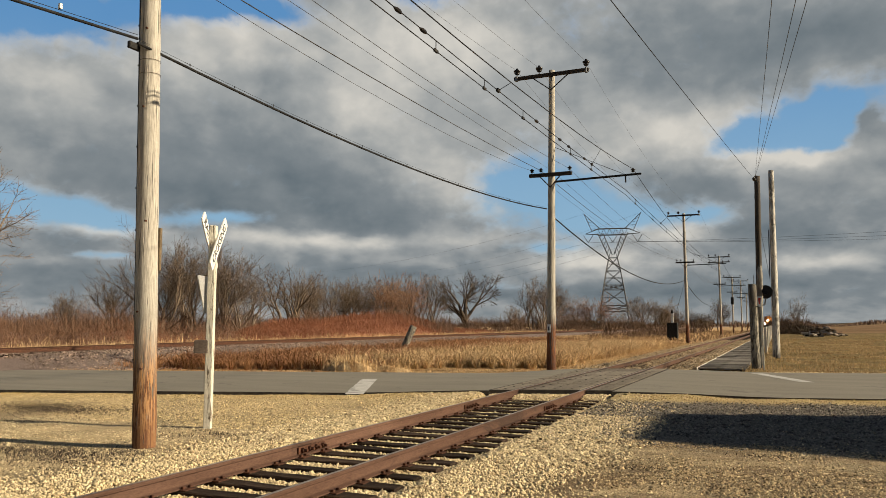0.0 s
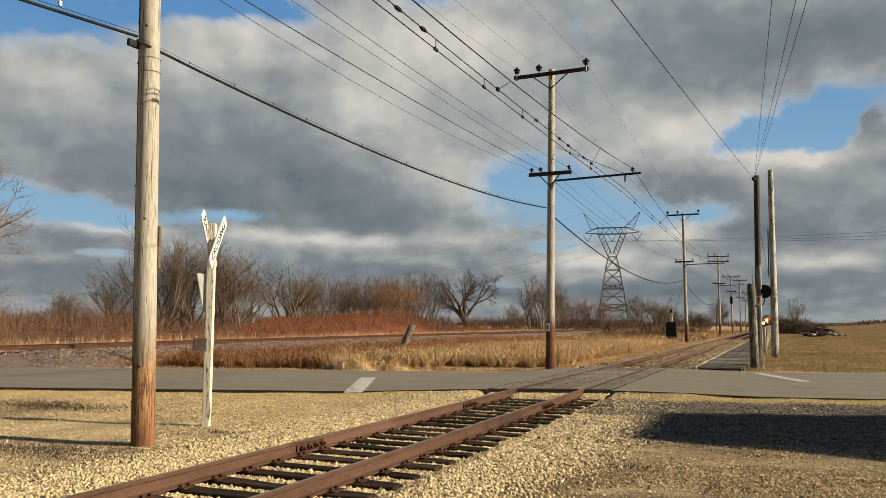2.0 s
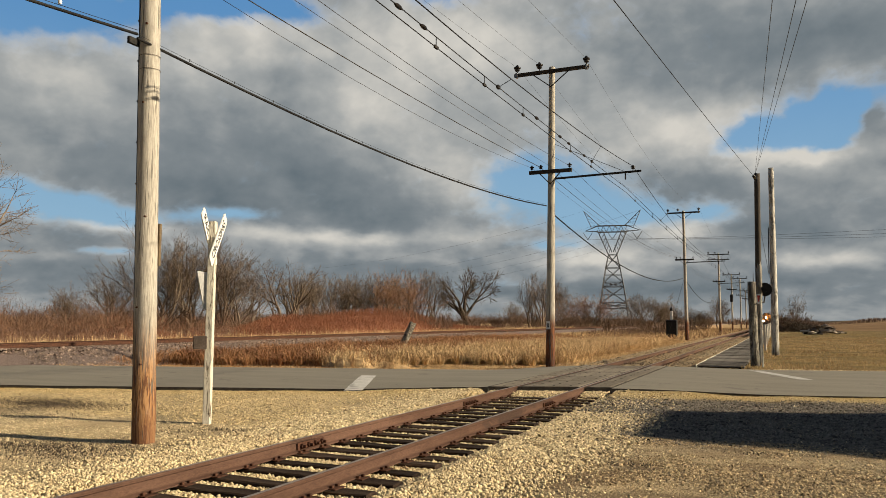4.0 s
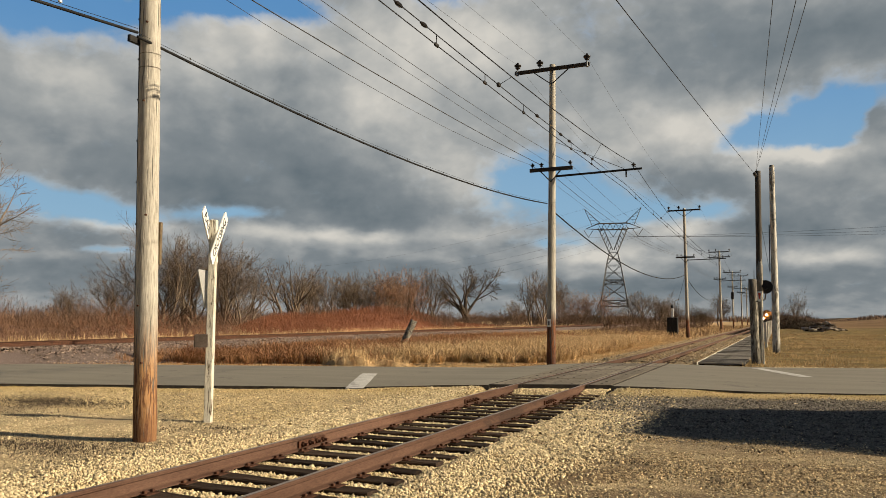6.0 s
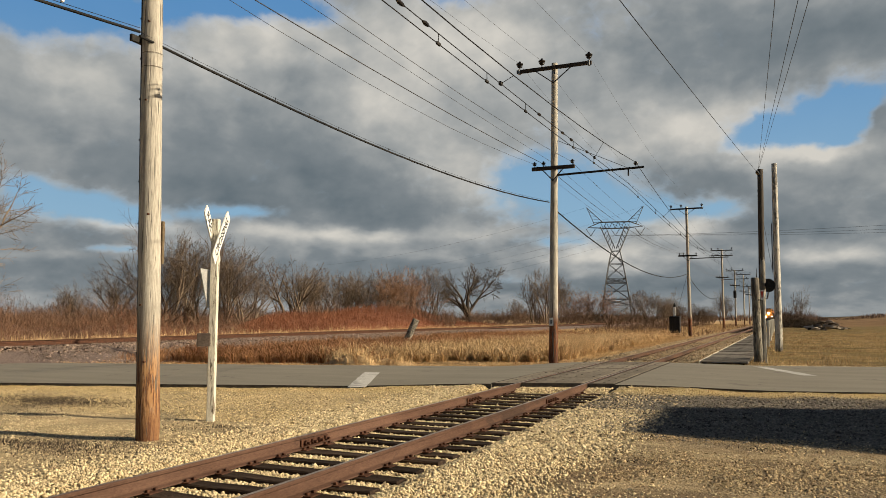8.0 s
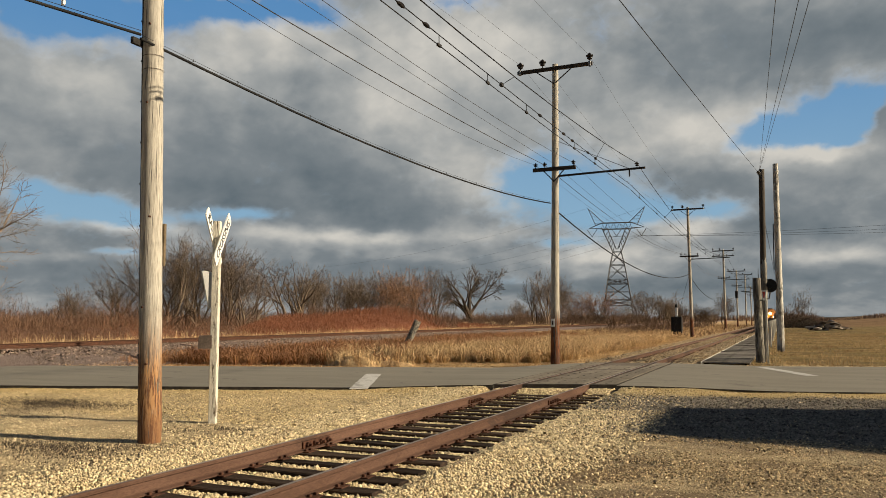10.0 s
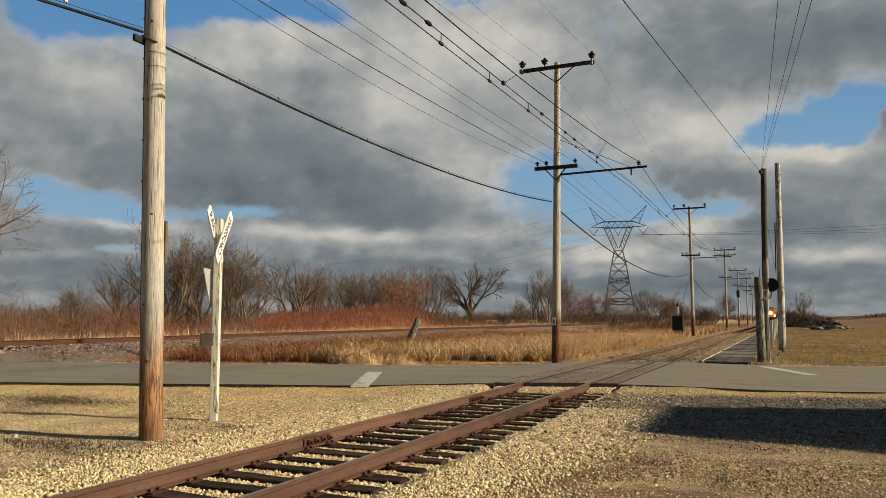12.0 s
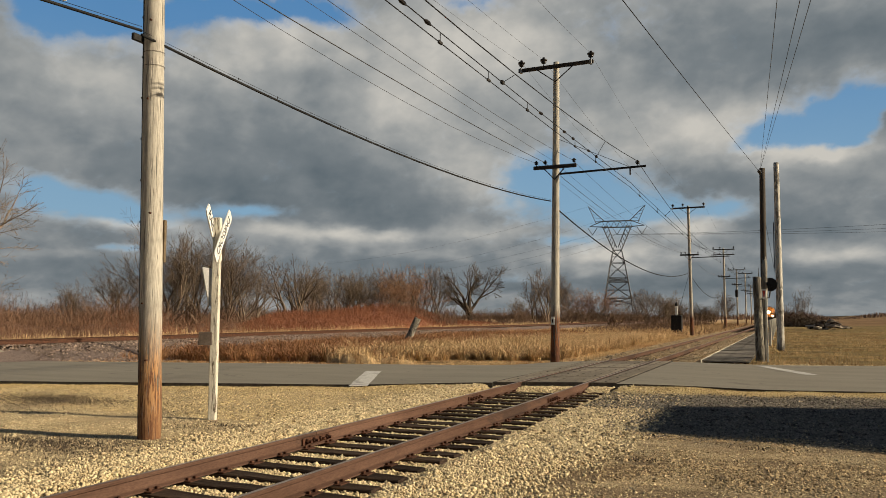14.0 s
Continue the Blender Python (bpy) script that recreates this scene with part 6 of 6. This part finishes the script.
    blades("far_wood", p2, (5.0 + 2.5 * np.sin(a * 1.3) * np.sin(a * 0.37 + 1) - 2.4 * sstep(-1, 3, a)) * rng.uniform(0.3, 1.0, len(p)), 0.3, BRUSH, "bare woods along the horizon", 0.15, "woods", 0.2)


thicket()

# ---- the building whose shadow lies over the yard ----
depot = thing("depot_building", (0, 0, 0), "plain red board depot with a dark clipped-gable roof", "building")
GABLE = [(3.75, 5.0), (1.75, 7.0), (-1.75, 7.0), (-2.63, 5.0)]
part("wall", Build().prism([(3.15, -0.2)] + [(x * 0.955, z - 0.14) for x, z in GABLE] + [(-2.5, -0.2)], 0.0, 11.0), SIDING, depot, at=pose(14.95, 16.76, 0, 0, 0, -90))
part("roof", Build().prism(GABLE + [(x * 0.95, z - 0.12) for x, z in reversed(GABLE)], 0.0, 11.3), ROOFING, depot, at=pose(14.8, 16.76, 0, 0, 0, -90))


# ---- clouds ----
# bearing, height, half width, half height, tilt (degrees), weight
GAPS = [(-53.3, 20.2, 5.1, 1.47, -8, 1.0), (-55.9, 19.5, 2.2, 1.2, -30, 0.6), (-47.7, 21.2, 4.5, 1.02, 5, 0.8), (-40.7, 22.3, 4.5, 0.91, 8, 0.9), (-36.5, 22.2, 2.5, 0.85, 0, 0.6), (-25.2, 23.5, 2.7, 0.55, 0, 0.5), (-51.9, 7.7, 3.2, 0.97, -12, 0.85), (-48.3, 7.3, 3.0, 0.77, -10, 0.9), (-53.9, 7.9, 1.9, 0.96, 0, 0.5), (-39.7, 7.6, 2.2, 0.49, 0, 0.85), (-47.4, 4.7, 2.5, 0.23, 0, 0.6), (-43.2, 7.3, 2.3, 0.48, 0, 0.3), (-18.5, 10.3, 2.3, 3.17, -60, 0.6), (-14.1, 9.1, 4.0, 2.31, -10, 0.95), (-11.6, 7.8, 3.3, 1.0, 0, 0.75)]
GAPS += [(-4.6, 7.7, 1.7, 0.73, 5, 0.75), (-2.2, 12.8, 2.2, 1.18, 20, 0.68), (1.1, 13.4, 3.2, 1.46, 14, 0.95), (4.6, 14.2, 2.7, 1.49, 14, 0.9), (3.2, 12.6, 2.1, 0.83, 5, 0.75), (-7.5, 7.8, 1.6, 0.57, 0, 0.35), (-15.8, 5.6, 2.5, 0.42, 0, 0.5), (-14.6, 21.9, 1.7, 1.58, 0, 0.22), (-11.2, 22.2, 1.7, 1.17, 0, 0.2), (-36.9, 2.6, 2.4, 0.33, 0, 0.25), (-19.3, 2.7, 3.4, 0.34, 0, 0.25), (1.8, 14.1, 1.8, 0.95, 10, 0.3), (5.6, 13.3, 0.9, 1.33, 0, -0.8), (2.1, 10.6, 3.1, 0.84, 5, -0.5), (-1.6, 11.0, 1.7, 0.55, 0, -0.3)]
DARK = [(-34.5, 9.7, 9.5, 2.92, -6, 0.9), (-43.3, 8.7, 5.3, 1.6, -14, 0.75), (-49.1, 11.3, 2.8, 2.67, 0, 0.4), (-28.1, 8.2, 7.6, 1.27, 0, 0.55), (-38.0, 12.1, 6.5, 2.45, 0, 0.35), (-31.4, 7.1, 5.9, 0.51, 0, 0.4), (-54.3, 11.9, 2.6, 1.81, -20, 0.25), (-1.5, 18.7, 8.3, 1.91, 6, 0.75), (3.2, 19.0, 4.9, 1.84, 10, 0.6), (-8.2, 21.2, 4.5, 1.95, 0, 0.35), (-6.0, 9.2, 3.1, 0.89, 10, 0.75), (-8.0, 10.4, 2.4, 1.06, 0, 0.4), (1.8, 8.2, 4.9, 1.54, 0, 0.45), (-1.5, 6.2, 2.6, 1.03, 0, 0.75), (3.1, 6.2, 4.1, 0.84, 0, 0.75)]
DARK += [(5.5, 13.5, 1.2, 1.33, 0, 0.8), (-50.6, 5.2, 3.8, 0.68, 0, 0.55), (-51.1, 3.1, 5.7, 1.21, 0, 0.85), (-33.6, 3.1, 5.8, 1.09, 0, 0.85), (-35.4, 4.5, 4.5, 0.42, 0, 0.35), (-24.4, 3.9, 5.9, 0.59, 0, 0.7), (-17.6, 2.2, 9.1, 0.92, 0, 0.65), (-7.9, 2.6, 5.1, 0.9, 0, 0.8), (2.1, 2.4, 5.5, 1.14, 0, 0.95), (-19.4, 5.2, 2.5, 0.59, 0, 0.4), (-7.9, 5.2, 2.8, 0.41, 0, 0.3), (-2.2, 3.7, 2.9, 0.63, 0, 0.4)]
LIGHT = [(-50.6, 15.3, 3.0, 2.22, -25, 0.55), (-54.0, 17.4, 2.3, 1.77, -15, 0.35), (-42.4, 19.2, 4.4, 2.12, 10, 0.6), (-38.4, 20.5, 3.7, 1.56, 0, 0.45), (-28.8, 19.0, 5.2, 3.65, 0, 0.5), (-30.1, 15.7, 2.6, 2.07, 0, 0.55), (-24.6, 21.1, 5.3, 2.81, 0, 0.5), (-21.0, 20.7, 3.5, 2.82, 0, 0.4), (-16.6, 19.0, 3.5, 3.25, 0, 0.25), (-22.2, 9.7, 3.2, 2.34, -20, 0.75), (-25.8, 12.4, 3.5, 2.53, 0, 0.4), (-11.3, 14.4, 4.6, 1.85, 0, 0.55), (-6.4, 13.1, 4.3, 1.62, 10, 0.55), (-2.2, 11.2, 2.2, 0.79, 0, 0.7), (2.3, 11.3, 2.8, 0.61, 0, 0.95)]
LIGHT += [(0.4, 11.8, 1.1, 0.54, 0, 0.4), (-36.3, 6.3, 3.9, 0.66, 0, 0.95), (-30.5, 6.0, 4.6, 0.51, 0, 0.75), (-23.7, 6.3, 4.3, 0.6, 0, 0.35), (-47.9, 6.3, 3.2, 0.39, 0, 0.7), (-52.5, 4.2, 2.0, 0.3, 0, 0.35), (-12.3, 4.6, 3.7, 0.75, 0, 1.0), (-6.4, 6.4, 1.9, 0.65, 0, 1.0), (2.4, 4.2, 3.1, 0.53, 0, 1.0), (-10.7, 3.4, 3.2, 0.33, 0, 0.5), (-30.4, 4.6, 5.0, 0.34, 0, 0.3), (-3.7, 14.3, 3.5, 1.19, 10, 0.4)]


def cloud_mat():
    """A broken deck of stratocumulus: blue gaps, grey bellies and cream heads, lit from the sun's side."""
    m, nt = blank("broken_cloud")
    co = nd(nt, "ShaderNodeTexCoord").outputs["Object"]
    s = nd(nt, "ShaderNodeSeparateXYZ", {0: co})
    x, y, z = s.outputs
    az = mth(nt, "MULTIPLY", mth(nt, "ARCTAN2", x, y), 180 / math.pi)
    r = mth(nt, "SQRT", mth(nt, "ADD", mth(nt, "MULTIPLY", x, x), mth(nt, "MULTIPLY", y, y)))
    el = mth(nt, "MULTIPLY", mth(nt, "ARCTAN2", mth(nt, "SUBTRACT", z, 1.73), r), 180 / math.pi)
    # cloud forms flatten towards the horizon
    fall = mth(nt, "EXPONENT", mth(nt, "MULTIPLY", el, -0.3))
    ang = nd(nt, "ShaderNodeCombineXYZ", {0: az, 1: mth(nt, "SUBTRACT", mth(nt, "MULTIPLY", el, 1.3), mth(nt, "MULTIPLY", fall, 7.0)), 2: 0.0}).outputs[0]
    sunward = nd(nt, "ShaderNodeVectorMath", {0: ang, 1: (1.1, 1.5, 0.0)}, operation="ADD").outputs[0]
    drift = noise_of(nt, ang, 0.32, 4.0, 0.5, 0.2)
    wander = noise_of(nt, nd(nt, "ShaderNodeVectorMath", {0: ang, 1: (37.0, 11.0, 5.0)}, operation="ADD").outputs[0], 0.32, 4.0, 0.5, 0.2)
    pa = mth(nt, "ADD", az, mth(nt, "MULTIPLY", mth(nt, "SUBTRACT", drift, 0.5), 3.4))
    pe = mth(nt, "ADD", el, mth(nt, "MULTIPLY", mth(nt, "SUBTRACT", wander, 0.5), smooth(nt, el, 2.0, 12.0, 0.7, 2.2)))

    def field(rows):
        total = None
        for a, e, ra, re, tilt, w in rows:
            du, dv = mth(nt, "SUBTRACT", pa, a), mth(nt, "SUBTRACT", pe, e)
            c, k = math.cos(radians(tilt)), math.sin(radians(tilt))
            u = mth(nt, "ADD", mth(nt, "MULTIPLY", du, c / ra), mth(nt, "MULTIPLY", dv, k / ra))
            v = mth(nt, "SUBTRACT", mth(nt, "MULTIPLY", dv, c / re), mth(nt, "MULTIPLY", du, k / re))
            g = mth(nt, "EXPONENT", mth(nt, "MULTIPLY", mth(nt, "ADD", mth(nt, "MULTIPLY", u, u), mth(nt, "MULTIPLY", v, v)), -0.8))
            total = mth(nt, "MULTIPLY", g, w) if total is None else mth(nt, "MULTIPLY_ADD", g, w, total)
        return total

    def relief(scale, detail):
        return mth(nt, "SUBTRACT", noise_of(nt, ang, scale, detail, 0.5, 0.25), noise_of(nt, sunward, scale, detail, 0.5, 0.25))

    broad, small = relief(0.13, 4.0), relief(0.42, 4.0)
    ragged = noise_of(nt, ang, 0.75, 6.0, 0.58, 0.3)
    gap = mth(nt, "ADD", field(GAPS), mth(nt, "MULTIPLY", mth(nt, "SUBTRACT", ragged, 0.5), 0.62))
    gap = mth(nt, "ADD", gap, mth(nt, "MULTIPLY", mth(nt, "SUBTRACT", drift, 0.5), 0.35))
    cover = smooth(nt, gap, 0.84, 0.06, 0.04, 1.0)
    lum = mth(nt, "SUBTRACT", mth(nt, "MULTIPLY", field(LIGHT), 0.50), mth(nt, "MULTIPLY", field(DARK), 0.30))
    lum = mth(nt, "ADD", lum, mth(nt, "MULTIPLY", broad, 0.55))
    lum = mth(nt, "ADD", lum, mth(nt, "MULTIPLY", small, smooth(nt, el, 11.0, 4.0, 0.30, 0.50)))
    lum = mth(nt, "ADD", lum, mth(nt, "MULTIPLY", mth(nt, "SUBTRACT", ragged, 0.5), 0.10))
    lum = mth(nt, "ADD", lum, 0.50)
    # thin cloud edges catch the light
    lum = mth(nt, "ADD", lum, mth(nt, "MULTIPLY", mth(nt, "MULTIPLY", cover, mth(nt, "SUBTRACT", 1.0, cover)), 0.75))
    ramp = nd(nt, "ShaderNodeValToRGB", {0: lum})
    stops = ((0.0, (0.148, 0.186, 0.212)), (0.35, (0.245, 0.277, 0.296)), (0.65, (0.425, 0.440, 0.434)), (1.0, (0.74, 0.71, 0.645)))
    ramp.color_ramp.elements[0].color = (*stops[0][1], 1)
    ramp.color_ramp.elements[1].color = (*stops[3][1], 1)
    for p, c in stops[1:3]:
        ramp.color_ramp.elements.new(p).color = (*c, 1)
    blue = blend(nt, smooth(nt, el, 3.0, 24.0), (0.31, 0.52, 0.70), (0.105, 0.30, 0.60))
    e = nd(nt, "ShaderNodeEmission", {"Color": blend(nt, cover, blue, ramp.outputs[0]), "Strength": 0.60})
    nt.links.new(e.outputs[0], nd(nt, "ShaderNodeOutputMaterial").inputs["Surface"])
    return m


def make_clouds():
    az = np.radians(np.linspace(-85, 40, 90))
    rr = 480 * (4700 / 480) ** np.linspace(0, 1, 60)
    ga, gr = np.meshgrid(az, rr)
    gz = 340 * (1 - (gr / 4650) ** 2) - 10
    v = np.stack([gr * np.sin(ga), gr * np.cos(ga), gz], -1).reshape(-1, 3)
    i = np.arange(60 * 90).reshape(60, 90)
    f = np.stack([i[:-1, :-1], i[1:, :-1], i[1:, 1:], i[:-1, 1:]], -1).reshape(-1, 4)
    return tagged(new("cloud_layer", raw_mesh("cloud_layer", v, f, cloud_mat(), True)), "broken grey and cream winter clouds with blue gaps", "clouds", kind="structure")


clouds = make_clouds()


# ---- what moves ----
def motions():
    walk(loco, [(t, pose(TRACK, 326.0 - 4.65 * t, RAIL_TOP_Z)) for t in (0, 3.5, 7, 10.5, 14)])
    walk(clouds, [(t, pose(28.6 * t / 14, 44.2 * t / 14, 0)) for t in (0, 7, 14)])


motions()
